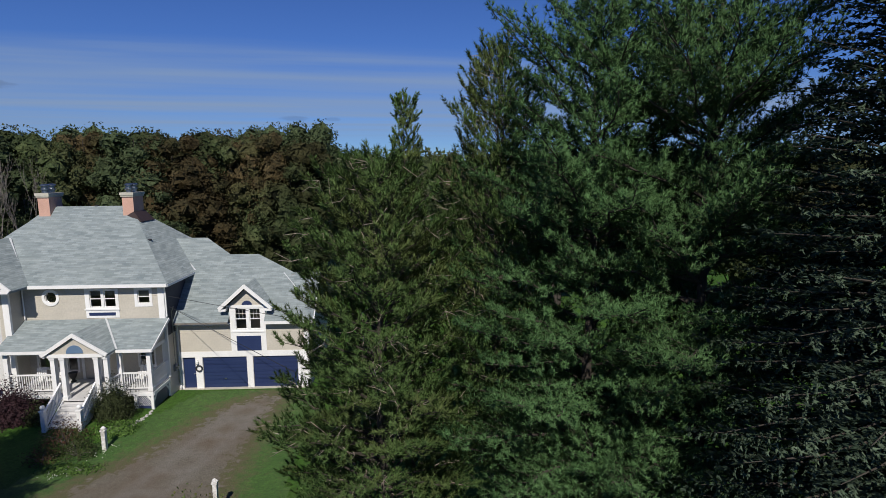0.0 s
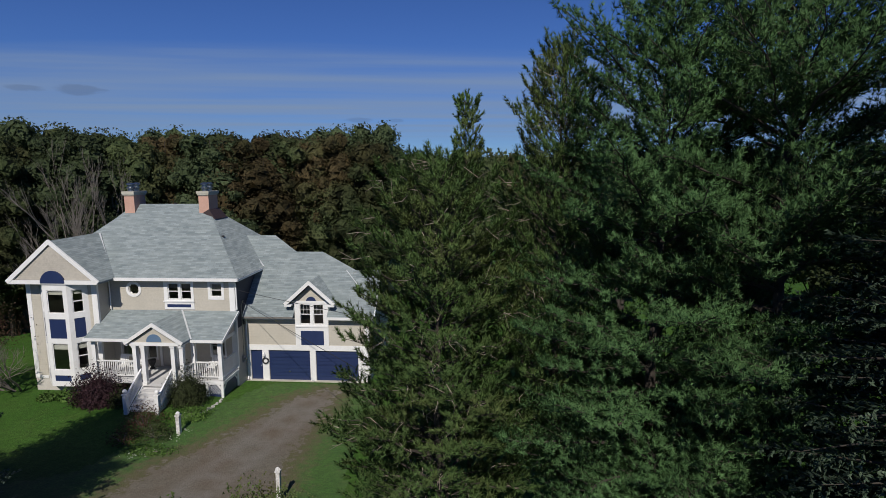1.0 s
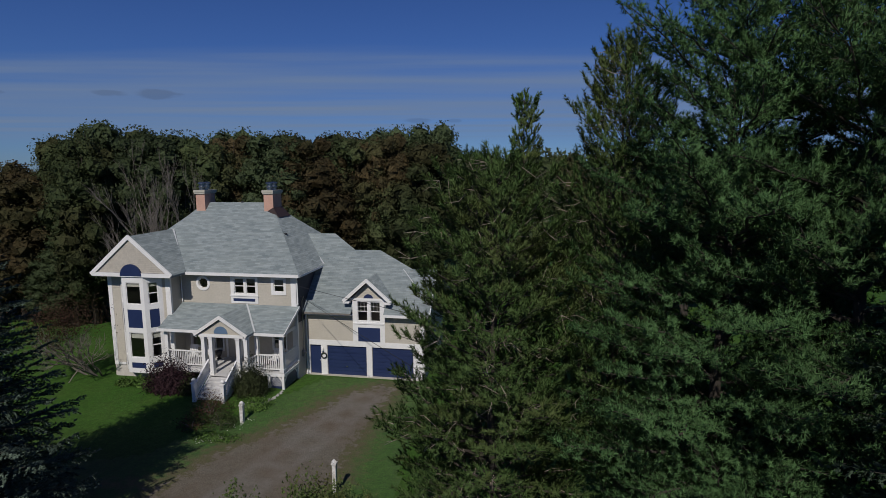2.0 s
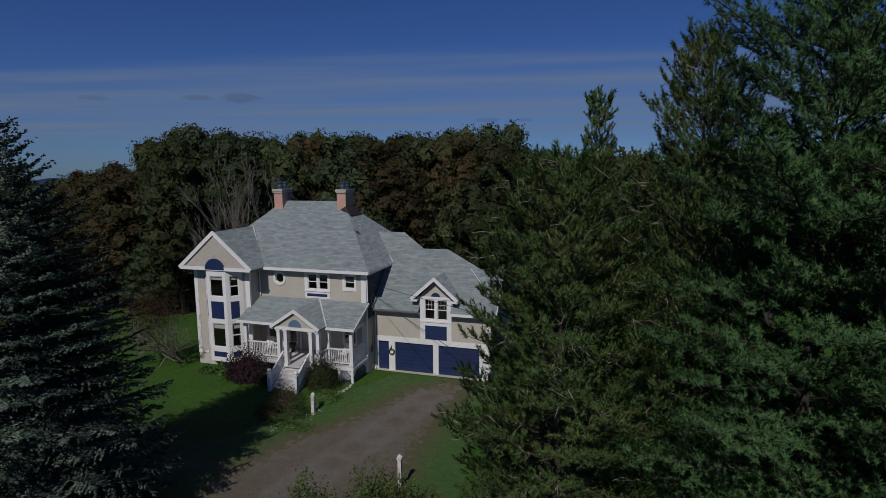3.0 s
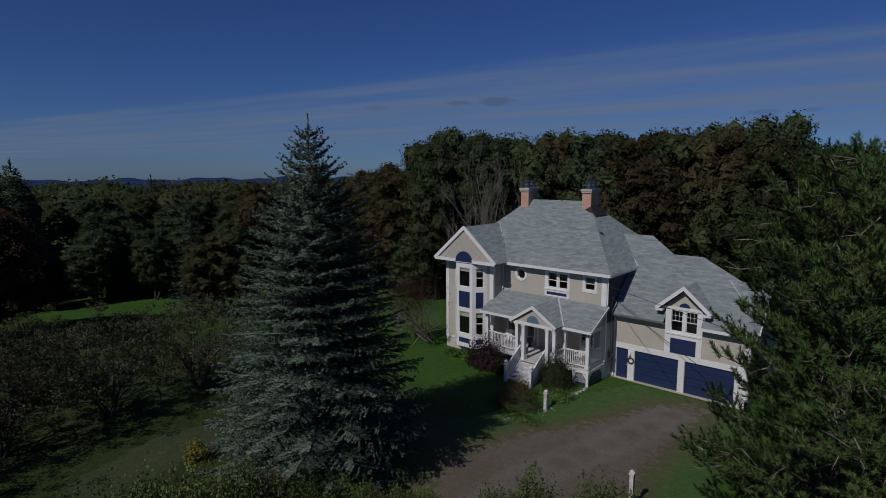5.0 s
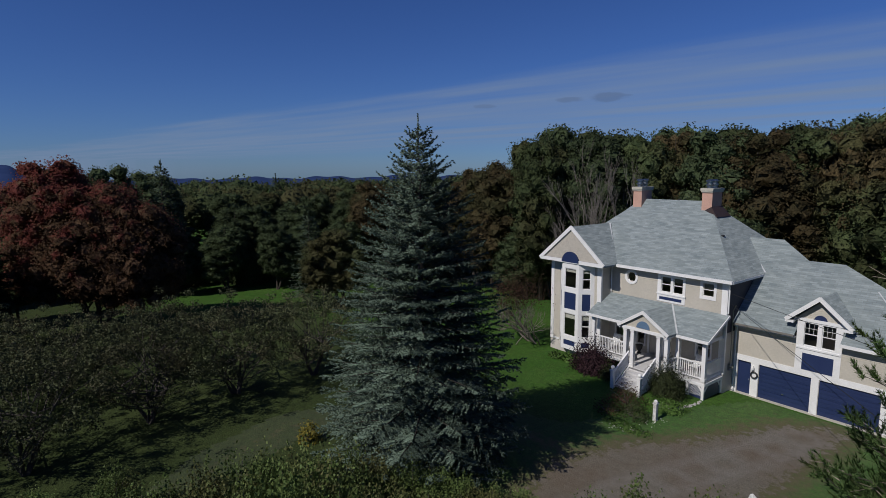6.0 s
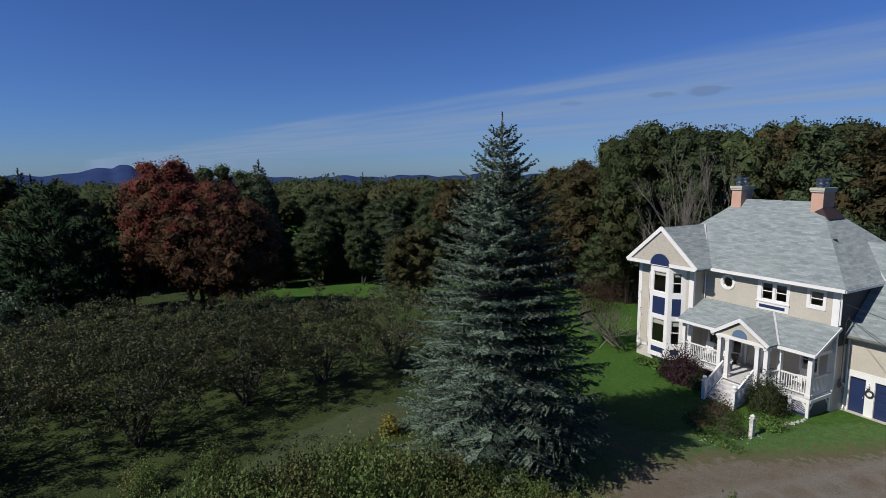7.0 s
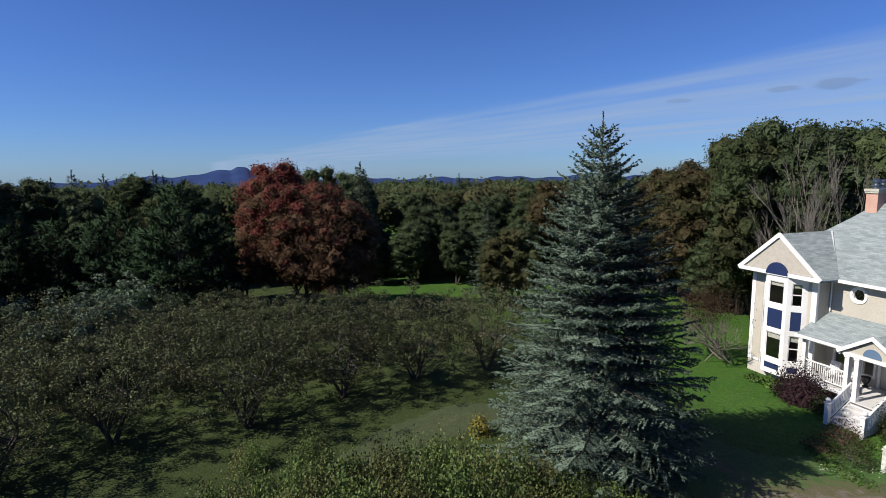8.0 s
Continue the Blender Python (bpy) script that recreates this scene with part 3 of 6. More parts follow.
def shell(C, R, squash, fine, rough, shake):
    """The closed outside of leafy masses, as loose leaf-sized facets, each tilted on its own; also the way out at each."""
    hv, hf = hulls(C, R, squash, fine, rough)
    mid = np.repeat(C, len(hf) // len(C), 0)
    T = hv[hf]
    out = unit(T.mean(1) - mid)
    size = np.linalg.norm(T[:, 1] - T[:, 0], axis=1)[:, None, None]
    T = T + (T - T.mean(1, keepdims=True)) * 0.25 + rng.normal(size=T.shape) * shake * size
    return T.reshape(-1, 3), np.arange(T.shape[0] * 3).reshape(-1, 3), out


def both(one, two):
    return np.concatenate([one[0], two[0]]), np.concatenate([one[1], two[1] + len(one[0])])


def pine(tall, radius, first, gap, per, mat, shape=0.6, lift=0.3, sag=0.15, bare=0.2, twig=0.26, reach_out=0.42, pitch=0.20, shoot=0.10, rings=2, n=7, blade=0.16, wide=0.028, fan=0.9, rise_up=0.6, outward=0.8, dead=0, trunk_r=0.25, spire=0.5, bark=None, ragged=0.25):
    """A pine: whorls of limbs, each a pad of side twigs that carry tufts of needles, with open shade between the pads."""
    tubes, P, D, N, inner = [stem_tube(tall, trunk_r, 0.10)], [], [], [], []
    along = np.linspace(0.0, 1.0, rings)[:, None]
    up = np.array([0, 0, 1.0])

    def tufts(roots, way, out):
        """A tuft of needles on each root, turned up and outwards."""
        k = len(roots)
        axis = unit(way * outward + up * rise_up + rng.normal(size=(k, 3)) * 0.34)
        ln = shoot * rng.uniform(0.6, 1.3, (k, 1, 1))
        P.append((roots[:, None] + axis[:, None] * along[None] * ln).reshape(-1, 3))
        D.append(np.repeat(axis, rings, 0))
        N.append(np.repeat(unit(axis * 0.8 + out * 0.35 + up * 0.45), rings, 0))

    z, turn = first, 0.0
    while z < tall - 0.45:
        f = (z - first) / (tall - first)
        reach = radius * min((1 - f) ** shape, 2.2 * (1 - f) + 0.03) * (0.80 + 0.20 * min(1, (z - first) / 2.0))
        reach = min(reach, spire * (tall - z) + 0.12)
        turn += 0.9
        count = max(3, int(per * (0.85 + 0.15 * (1 - f)) + rng.random()))
        for k in range(count):
            ang = turn + 6.28319 * (k + rng.uniform(-0.35, 0.35)) / count
            ln = reach * (1 + ragged * rng.uniform(-1.3, 0.7)) + 0.12
            way = np.array([math.cos(ang), math.sin(ang), 0.0])
            side = np.array([-way[1], way[0], 0])
            s = np.linspace(0, 1, 7)[:, None]
            h = (lift + rng.uniform(-0.16, 0.16) + 0.5 * f * f) * s - sag * (1 - f) * s ** 2 * 1.6 + 0.15 * s ** 3
            line = np.array([0, 0, z + rng.uniform(-0.6, 0.6) * gap]) + way * s * ln + up * h * ln
            line[1:] += rng.normal(scale=0.02 * ln, size=(6, 3))
            tubes.append((line, [max(0.007, 0.012 * ln * (1 - 0.88 * t) + 0.004) for t in np.linspace(0, 1, 7)], 5))
            m = max(3, int(2 * ln * (1 - bare) / twig))
            for c in range(m + 1):
                q = 1.0 if c == m else bare + (1 - bare) * (c + rng.random()) / m
                i = min(int(q * 6), 5)
                p = line[i] + (line[i + 1] - line[i]) * (q * 6 - i)
                sign = 0.0 if c == m else (1.0 if c % 2 else -1.0) * rng.uniform(0.55, 1.1)
                tl = (0.16 + min(reach_out * ln * (1 - q) ** 0.8, 1.15)) * rng.uniform(0.65, 1.2)
                tw = unit(way * rng.uniform(0.55, 1.0) + side * sign + up * (rng.uniform(-0.25, 0.55) + 0.4 * f))
                steps = np.append(np.arange(0.12, tl, pitch), tl)[:, None]
                roots = p + tw * steps + up * 0.10 * steps ** 2
                tubes.append(([p, roots[-1]], [0.010, 0.004], 3))
                tufts(roots, tw, way)
                inner.append(p)
        z += gap * rng.uniform(0.8, 1.2) * (1 - 0.45 * f)
    # the leader
    for h in np.arange(tall - 1.4, tall - 0.1, 0.14):
        tufts(np.array([[0, 0, h]] * 2), unit(rng.normal(size=(2, 3)) * np.array([1, 1, 0])) * 0.4, up)
    tufts(np.array([[0, 0, tall - 0.15]] * 3), np.array([[0, 0, 1.0]] * 3), up)
    V, F = spikes(np.concatenate(P), np.concatenate(D), n, blade, wide, fan)
    T = V.reshape(-1, 3, 3)
    needle = unit(T[:, 2] - (T[:, 0] + T[:, 1]) / 2)
    V, N = soften(V, np.repeat(unit(np.concatenate(N)), n, 0) + 0.75 * needle, 0.22)
    more = []
    if dead:
        at = np.array(inner)[rng.integers(0, len(inner), dead)] * np.array([0.93, 0.93, 1])
        twigs = Build()
        for p in at:
            d = unit(p * np.array([1, 1, 0]) + rng.normal(size=3) * np.array([1.1, 1.1, 0.6]))
            ln, bend = rng.uniform(0.35, 1.1), rng.normal(size=3) * 0.12
            twigs.tube([p, p + d * ln * 0.5 + bend * ln, p + d * ln], [0.016, 0.012, 0.004], 3)
            twigs.tube([p + d * ln * 0.5 + bend * ln, p + d * ln * 0.8 + rng.normal(size=3) * 0.16], [0.008, 0.003], 3)
        more.append(("dead_wood", twigs.mesh("dead_wood", DEADWOOD)))
    return limbs_mesh("trunk", tubes, bark or BARK), quick_mesh("crown", V, F, mat, N), more


def bulge(d):
    """Points of a sphere pushed out to a round-shouldered crown."""
    w = np.abs(d[:, 2:])
    return d * np.concatenate([np.repeat(np.sqrt((1 - w ** 2.3) / np.maximum(1 - w * w, 1e-3)).clip(0, 3), 2, 1), np.ones_like(w)], 1)


def woodland(lobes, count, size, mat, lumps=30, bark=None, fluff=0.05, fine=2, solid=0.66):
    """A leafy tree: trunk, limbs, and lobes (x, y, low, high, radius) of the crown, each made of rounded leafy masses."""
    share = np.array([(hi - lo) * r for x, y, lo, hi, r in lobes])
    C, R, cores, core_r, tubes = [], [], [], [], []
    tall = max(l[3] for l in lobes)
    for (x, y, lo, hi, r), part_of in zip(lobes, share / share.sum()):
        n, half = max(6, int(lumps * part_of)), (hi - lo) / 2
        # masses set evenly over the lobe by golden angle, then shaken
        k = np.arange(n) + 0.5
        w = 0.94 - 1.70 * k / n
        a = 2.39996 * k + rng.uniform(0, 6)
        d = np.stack([np.sqrt(1 - w * w) * np.cos(a), np.sqrt(1 - w * w) * np.sin(a), w], 1)
        rr = r * (0.26 + 0.34 * rng.random(n) ** 1.5) * (26 / n) ** 0.36 * 1.1
        wide = np.where(d[:, 2] < 0, 1 + 0.12 * d[:, 2], 1.0)
        c = bulge(d) * np.array([r, r, half * 1.02]) * wide[:, None] * rng.uniform(0.80, 0.98, (n, 1)) - d * rr[:, None] * 0.70
        C.append(c + np.array([x, y, lo + half]))
        R.append(rr)
        cores += [(x, y, lo + half * 0.75), (x, y, lo + half * 1.25)]
        core_r += [r * 0.50, r * 0.46]
        tubes.append(([(0, 0, -0.3), (x * 0.2, y * 0.2, lo * 0.8 + 0.4), (x * 0.8, y * 0.8, lo + half), (x, y, hi * 0.9)], [0.016 * tall, 0.013 * tall, 0.007 * tall, 0.02], 7))
    C, R = np.concatenate(C), np.concatenate(R)
    pick = rng.choice(len(C), count, p=R ** 2 / (R ** 2).sum())
    d = unit(rng.normal(size=(count, 3)) + np.array([0, 0, 0.2]))
    at = C[pick] + d * R[pick][:, None] * np.array([1, 1, 0.9]) * rng.uniform(0.70, 1.00, (count, 1)) + rng.normal(scale=fluff, size=(count, 3))
    leaves_of = blades(at, size, 0.2, d * 0.5)
    for k in range(8):
        e, (x, y, lo, hi, r) = at[rng.integers(0, count)], lobes[k % len(lobes)]
        p = np.array([x * 0.4, y * 0.4, lo + 0.1 * (hi - lo)])
        tubes.append(([tuple(p), tuple(p * 0.5 + e * 0.5 - np.array([0, 0, 0.5])), tuple(e)], [0.08, 0.05, 0.02], 4))
    hc, hr = np.concatenate([C, np.array(cores)]), np.concatenate([R * solid, np.array(core_r)])
    hv, hf, out = shell(hc, hr, 0.9, fine, 0.10, 0.14)
    mid = np.array([[0, 0, tall * 0.45]])
    V, N = soften(leaves_of[0], 0.7 * d + 0.4 * unit((at - mid) * np.array([1, 1, 0.35])) + np.array([0, 0, 0.15]), 0.3)
    N = np.concatenate([np.repeat(unit(out + 0.5 * rng.normal(size=out.shape)), 3, 0), N])
    V, F = both((hv, hf), (V, leaves_of[1]))
    return limbs_mesh("trunk", tubes, bark or DARKBARK), quick_mesh("crown", V, F, mat, N)


def broadleaf(tall, radius, base, lumps, per, size, mat, bark, stems=1, squash=0.9, trunk_r=0.18, ragged=0.25, low=0.0, up=0.3):
    """A leafy tree: limbs spread from the stem to uneven lumps of leaves on the crown's outside, with gaps between them."""
    tubes = []
    mid = np.array([0, 0, base + (tall - base) * 0.5])
    half = (tall - base) * 0.5
    d = unit(rng.normal(size=(lumps, 3)) + np.array([0, 0, 0.25 - low]))
    shell = rng.uniform(0.55, 1.0, (lumps, 1)) ** 0.6 * (1 + ragged * rng.normal(size=(lumps, 1)) * 0.5)
    C = mid + d * shell * np.array([radius, radius, half])
    C[:, 2] = np.maximum(C[:, 2], base * 0.8)
    roots = [np.array([rng.uniform(-1, 1) * 0.25 * (stems > 1), rng.uniform(-1, 1) * 0.25 * (stems > 1), -0.15]) for _ in range(stems)]
    forks = []
    for k, r0 in enumerate(roots):
        lean = np.array([math.cos(k * 2.4), math.sin(k * 2.4), 0]) * (radius * 0.35 if stems > 1 else 0.1)
        top = np.array([*(r0[:2] + lean[:2]), base + half * (0.5 if stems > 1 else 0.9)])
        s = np.linspace(0, 1, 6)[:, None]
        line = r0 + (top - r0) * s + rng.normal(scale=0.05 * radius * 0.3, size=(6, 3)) * s
        tubes.append((line, [trunk_r * (1 - 0.65 * t) / (1 if stems == 1 else 1.5) for t in np.linspace(0, 1, 6)], 7))
        forks.append(line)
    for c in C[:: max(1, lumps // 26)]:
        line = forks[rng.integers(0, stems)]
        p = line[rng.integers(2, 6)]
        m = p * 0.45 + c * 0.55 + np.array([0, 0, -0.10 * np.linalg.norm(c - p)])
        tubes.append(([p, p * 0.7 + m * 0.3, m, c], [trunk_r * 0.34, trunk_r * 0.26, trunk_r * 0.16, trunk_r * 0.05], 4))
    lump_r = radius * 0.95 / math.sqrt(lumps) * 2.0
    off = rng.normal(size=(lumps, per, 3))
    off = unit(off) * rng.uniform(0.2, 1.0, (lumps, per, 1)) ** 0.5 * lump_r * rng.uniform(0.6, 1.25, (lumps, 1, 1)) * np.array([1, 1, squash * 0.8])
    V, F = blades((C[:, None] + off).reshape(-1, 3), size, up, unit(off.reshape(-1, 3)))
    V, N = soften(V, unit(off.reshape(-1, 3)) + np.array([0, 0, 0.2]), 0.4)
    return limbs_mesh("trunk", tubes, bark), quick_mesh("crown", V, F, mat, N)


def bush(wide, deep, tall, count, size, mat, twigs=10, core=0.0, shoots=0):
    """A shrub: stems from the ground and leaves in an uneven dome, with leafy shoots that stand out of it."""
    d = unit(rng.normal(size=(count, 3)))
    d[:, 2] = np.abs(d[:, 2])
    r = rng.uniform(0.35, 1.0, (count, 1)) ** 0.5
    lump = 1 + 0.18 * np.sin(d[:, :1] * 5 + 1.3) * np.cos(d[:, 1:2] * 6) + 0.12 * rng.normal(size=(count, 1))
    at = d * r * lump * np.array([wide / 2, deep / 2, tall])
    tubes = []
    if shoots:
        tips = [at]
        for e in at[rng.integers(0, count, shoots)]:
            way = unit(e * np.array([0.25, 0.25, 0]) + rng.normal(size=3) * 0.15 + np.array([0, 0, 1.0]))
            ln = tall * rng.uniform(0.12, 0.34)
            s = rng.uniform(0, 1, (16, 1))
            tips.append(e + way * ln * s + rng.normal(size=(16, 3)) * 0.07 * (1.1 - s))
        at = np.concatenate(tips)
        V, F = leaves(at, size, 0.5)
    else:
        V, F = blades(at, size, 0.2, d * 0.8)
    if core:
        hv, hf = hulls(np.zeros((1, 3)), np.ones(1), 1.0, 3, 0.05)
        V, F = both((hv * np.array([wide / 2, deep / 2, tall]) * core, hf), (V, F))
    for k in range(twigs):
        e = at[rng.integers(0, count)] * 0.9
        tubes.append(([(e[0] * 0.1, e[1] * 0.1, -0.1), (e[0] * 0.45, e[1] * 0.45, e[2] * 0.6), tuple(e)], [0.03, 0.02, 0.008], 4))
    return limbs_mesh("stems", tubes, GREYBARK), quick_mesh("leaves", V, F, mat)


def ground_at(x, y):
    return float(rise(np.array(x), np.array(y)))


def polar(az, d):
    a = radians(az)
    return EYE.x - d * math.sin(a), EYE.y + d * math.cos(a)


def stand(az, d):
    x, y = polar(az, d)
    return x, y, ground_at(x, y)


def turned(at, deg=0.0, size=1.0, high=None):
    return Matrix.Translation(at) @ Matrix.Rotation(radians(deg), 4, "Z") @ Matrix.Diagonal((size, size, high or size, 1))


def place(model, at, deg, size=1.0, high=None):
    """A copy of a plant, turned and scaled a little."""
    ob = copy_thing(model, Matrix())
    ob.matrix_basis = turned(at, deg, size, high)
    return ob


# the blue spruce before the house
t, c, more = spruce(16.4, 5.55, 0.7, 0.88, 16, 0.12, 0.062, 7, SPRUCE, shape=0.62, lift=0.10, sag=0.12, blunt=0.36, twig=0.175, step=0.12, trunk_r=0.28, tier=0.14, hang=0.16, steep=1.42)
plant("blue_spruce", "tall blue spruce with silvery layered branches by the driveway", "spruce tree", stand(55.2, 25.5), t, c, more=more)

# the stand of pines beside the driveway
t, c, more = pine(14.7, 4.2, 0.7, 0.48, 6, REDPINE, shape=0.55, lift=0.40, bare=0.25, twig=0.34, pitch=0.38, shoot=0.32, rings=4, n=12, blade=0.19, wide=0.025, fan=0.9, rise_up=0.85, outward=0.9, dead=420, spire=0.80, bark=DARKBARK, ragged=0.3)
plant("red_pine", "bushy olive-green pine with dead inner branches", "pine tree", stand(4.2, 19.0), t, c, "pine stand", more)
t, c, more = pine(17.1, 0.36, 14.3, 0.42, 5, REDPINE, shape=0.8, lift=0.6, bare=0.2, twig=0.20, pitch=0.20, shoot=0.24, rings=4, n=13, blade=0.13, wide=0.025, fan=0.8, rise_up=1.0, outward=0.8, trunk_r=0.10, spire=0.28)
plant("slender_pine", "slender young pine with a bare upper trunk", "pine tree", stand(1.2, 21.5), t, c, "pine stand", more)
t, c, more = pine(18.8, 3.2, 2.6, 0.42, 5, REDPINE, shape=0.60, lift=0.62, bare=0.28, twig=0.34, pitch=0.40, shoot=0.36, rings=4, n=12, blade=0.19, wide=0.025, fan=0.85, rise_up=1.3, outward=0.8, dead=320, trunk_r=0.20, spire=0.36, ragged=0.4)
plant("red_pine", "tall sparse pine with visible trunk and dead branches", "pine tree", stand(-8.4, 21.5), t, c, "pine stand", more)
t, c, more = pine(20.8, 4.9, 1.4, 0.56, 5, WHITEPINE, shape=0.36, lift=0.24, bare=0.12, twig=0.24, reach_out=0.42, pitch=0.20, shoot=0.16, rings=2, n=12, blade=0.16, wide=0.024, fan=1.2, rise_up=0.7, outward=0.8, trunk_r=0.26, spire=1.1, bark=DARKBARK, ragged=0.35)
white_pine = plant("white_pine", "large white pine with soft green needle pads", "pine tree", stand(-17.8, 19.0), t, c, "pine stand", more)
place(white_pine, stand(-28.2, 18.6), 130, 1.0, 1.14)
t, c, more = spruce(25.0, 7.0, 0.6, 0.52, 16, 0.13, 0.055, 5, DARKSPRUCE, shape=0.62, sag=0.34, twig=0.26, step=0.14, trunk_r=0.25, hang=0.6)
plant("dark_spruce", "dark green spruce with drooping layered branches", "spruce tree", stand(-47.0, 15.8), t, c, "pine stand", more)
t, c, more = pine(5.9, 2.7, 0.2, 0.42, 6, WHITEPINE, shape=0.5, lift=0.45, bare=0.12, twig=0.26, pitch=0.20, shoot=0.14, rings=2, n=11, blade=0.16, wide=0.023, fan=1.2, trunk_r=0.08, spire=0.9, bark=DARKBARK)
young_pine = plant("young_pine", "bushy young white pine at the foot of taller pines", "pine tree", stand(-18.6, 17.2), t, c, "pine stand", more)
place(young_pine, stand(-12.0, 18.0), 80, 0.85)
b = Build()
b.tube([(0, 0, -0.2), (0.05, 0.02, 3.0), (0.0, 0.05, 6.1)], [0.07, 0.06, 0.05], 8)
b.tube([(0.03, 0.02, 4.6), (0.35, 0.1, 5.0)], [0.03, 0.012], 5)
plant("dead_tree", "thin pale dead tree standing among young pines", "dead tree", stand(-20.2, 18.6), b.mesh("trunk", PALEBARK), None)

# the orchard
apples = []
for size, tall, at in ((1.0, 6.0, (-17.7, -36.6)), (1.1, 5.9, (-20.2, -30.7))):
    t, c = broadleaf(tall, 3.9, 1.5, 220, 78, 0.095, APPLE, APPLEBARK, stems=4, trunk_r=0.19, ragged=0.5)
    apples.append(plant("apple_tree", "old spreading apple tree with thin leaves", "apple tree", (*at, ground_at(*at)), t, c, "orchard trees"))
for i, (x, y, s) in enumerate([(-18.0, -43.4, 0.97), (-14.6, -47.6, 1.0), (-13.6, -53.5, 1.0), (-21.4, -25.5, 0.98), (-21.3, -20.1, 0.95), (-24.6, -41.2, 0.95), (-26.5, -35.0, 0.92), (-27.5, -28.5, 0.90), (-27.0, -49.0, 1.0), (-20.0, -50.5, 1.0), (-32.0, -38.5, 0.85)]):
    place(apples[i % 2], (x, y, ground_at(x, y)), 77 * i, s)

# the red maple in the meadow
t, c = woodland([(-1.0, -2.4, 0.2, 16.2, 4.4), (0.8, 0.4, 0.4, 14.8, 4.9), (2.8, 3.2, 0.2, 12.8, 4.3)], 100000, 0.15, MAPLE, 300, APPLEBARK, 0.14, 2, 0.66)
plant("red_maple", "round maple turning red and rusty in early autumn", "maple tree", (-43.2, -31.0, ground_at(-43.2, -31.0)), t, c)


# ---- woods ----
models, behind = [], []
for mat, lobes, label in [(WOODS, [(0, 0, 0.8, 18.0, 3.9), (2.2, 1.0, 0.8, 15.5, 3.0)], "tall leafy woodland tree with dense green crown"), (WOODS, [(0, 0, 0.6, 17.0, 3.8), (-2.6, 1.5, 0.6, 15.2, 3.0), (1.4, -2.6, 0.5, 14.0, 3.0)], "broad woodland tree with uneven dark green crown"),
                          (RUST, [(0, 0, 0.8, 17.0, 4.3), (1.5, -2.0, 0.6, 13.5, 3.2)], "woodland tree turning rusty brown"), (YOUNG, [(0, 0, 0.6, 16.0, 3.8), (-1.6, -1.6, 0.6, 12.0, 3.0)], "woodland tree with lighter green leaves")]:
    models.append((*woodland(lobes, 17000, 0.16, mat, 76, fluff=0.06), label))
    behind.append((*woodland(lobes, 9000, 0.22, mat, 40), label))
t, c, _ = spruce(15.0, 3.3, 0.6, 0.9, 7, 0.40, 0.14, 3, DARKSPRUCE, shape=0.8, twig=0.42, step=0.32, trunk_r=0.16)
models.append((t, c, "dark green spruce in the woods"))
models += behind
seen = {}


def wood_tree(kind, x, y, tall):
    t, c, label = models[kind]
    base = (18.0, 17.0, 17.0, 16.0, 15.0, 18.0, 17.0, 17.0, 16.0)[kind]
    deg = rng.uniform(0, 360)
    if kind not in seen:
        name = "woodland_spruce" if kind == 4 else "woodland_tree"
        seen[kind] = plant(name, label, "tree", (0, 0, 0), t, c, "edge of the woods")
        ob = seen[kind]
    else:
        ob = copy_thing(seen[kind], Matrix())
    s = tall / base
    ob.matrix_basis = turned((x, y, ground_at(x, y)), deg, s ** 0.6 * rng.uniform(0.9, 1.15), s)


def belt(az0, az1, d0, rows, gap, top0, top1, kinds, step=4.6):
    """Rows of trees over a sweep of bearings, whose tops keep to an angle above the eye."""
    for r in range(rows):
        d = d0 + r * gap
        n = max(2, int(abs(az1 - az0) * 0.01745 * d / step))
        for k in range(n):
            f = (k + rng.uniform(0.1, 0.9)) / n
            az, dd = az0 + (az1 - az0) * f, d + rng.uniform(-0.4, 0.4) * gap
            x, y = polar(az, dd)
            el = top0 + (top1 - top0) * f + rng.normal() * 0.25 - (0.5 if r == 0 else 0.0)
            tall = EYE.z + dd * math.tan(radians(el)) - ground_at(x, y)
            kind = int(rng.choice(kinds))
            wood_tree(kind + 5 if r and kind < 4 else kind, x, y, max(5.0, tall))


belt(44.5, 10, 62, 2, 7.5, 5.15, 4.95, [0, 0, 0, 1, 1, 2, 3, 3], 3.5)
belt(10, -40, 60, 1, 7.0, 3.6, 3.4, [0, 1, 1, 2, 3], 5.5)
belt(53, 44, 66, 2, 7.0, 0.1, 2.2, [2, 2, 2, 1])
belt(63, 50, 78, 2, 7.0, -0.2, -0.1, [0, 1, 3, 2])
belt(80, 60, 70, 1, 3.0, -4.4, -4.0, [0, 3, 3, 3, 4], 4.8)
belt(81, 60, 77, 1, 4.0, -2.5, -2.3, [0, 3, 1, 3], 5.4)
belt(82, 60, 87, 1, 6.0, -1.1, -0.8, [0, 3, 1, 3], 6.0)
belt(88, 78, 84, 1, 7.0, 1.3, 1.2, [0, 3, 1], 6.0)
belt(116, 88, 64, 1, 5.0, -4.6, -4.8, [0, 1, 3, 3], 5.0)
belt(116, 87, 74, 1, 5.0, -2.6, -2.8, [0, 1, 3, 3, 2], 5.5)
belt(118, 94, 86, 1, 6.0, 0.9, 0.5, [0, 1, 3, 3], 6.0)
# unseen trees left of the view, added to cast shade on the meadow pines
belt(130, 113.5, 52, 1, 4.0, 3.5, 3.5, [0, 1, 3, 4], 5.0)
belt(119, 112.5, 65, 2, 7.0, 3.5, 3.5, [0, 1, 3], 5.0)
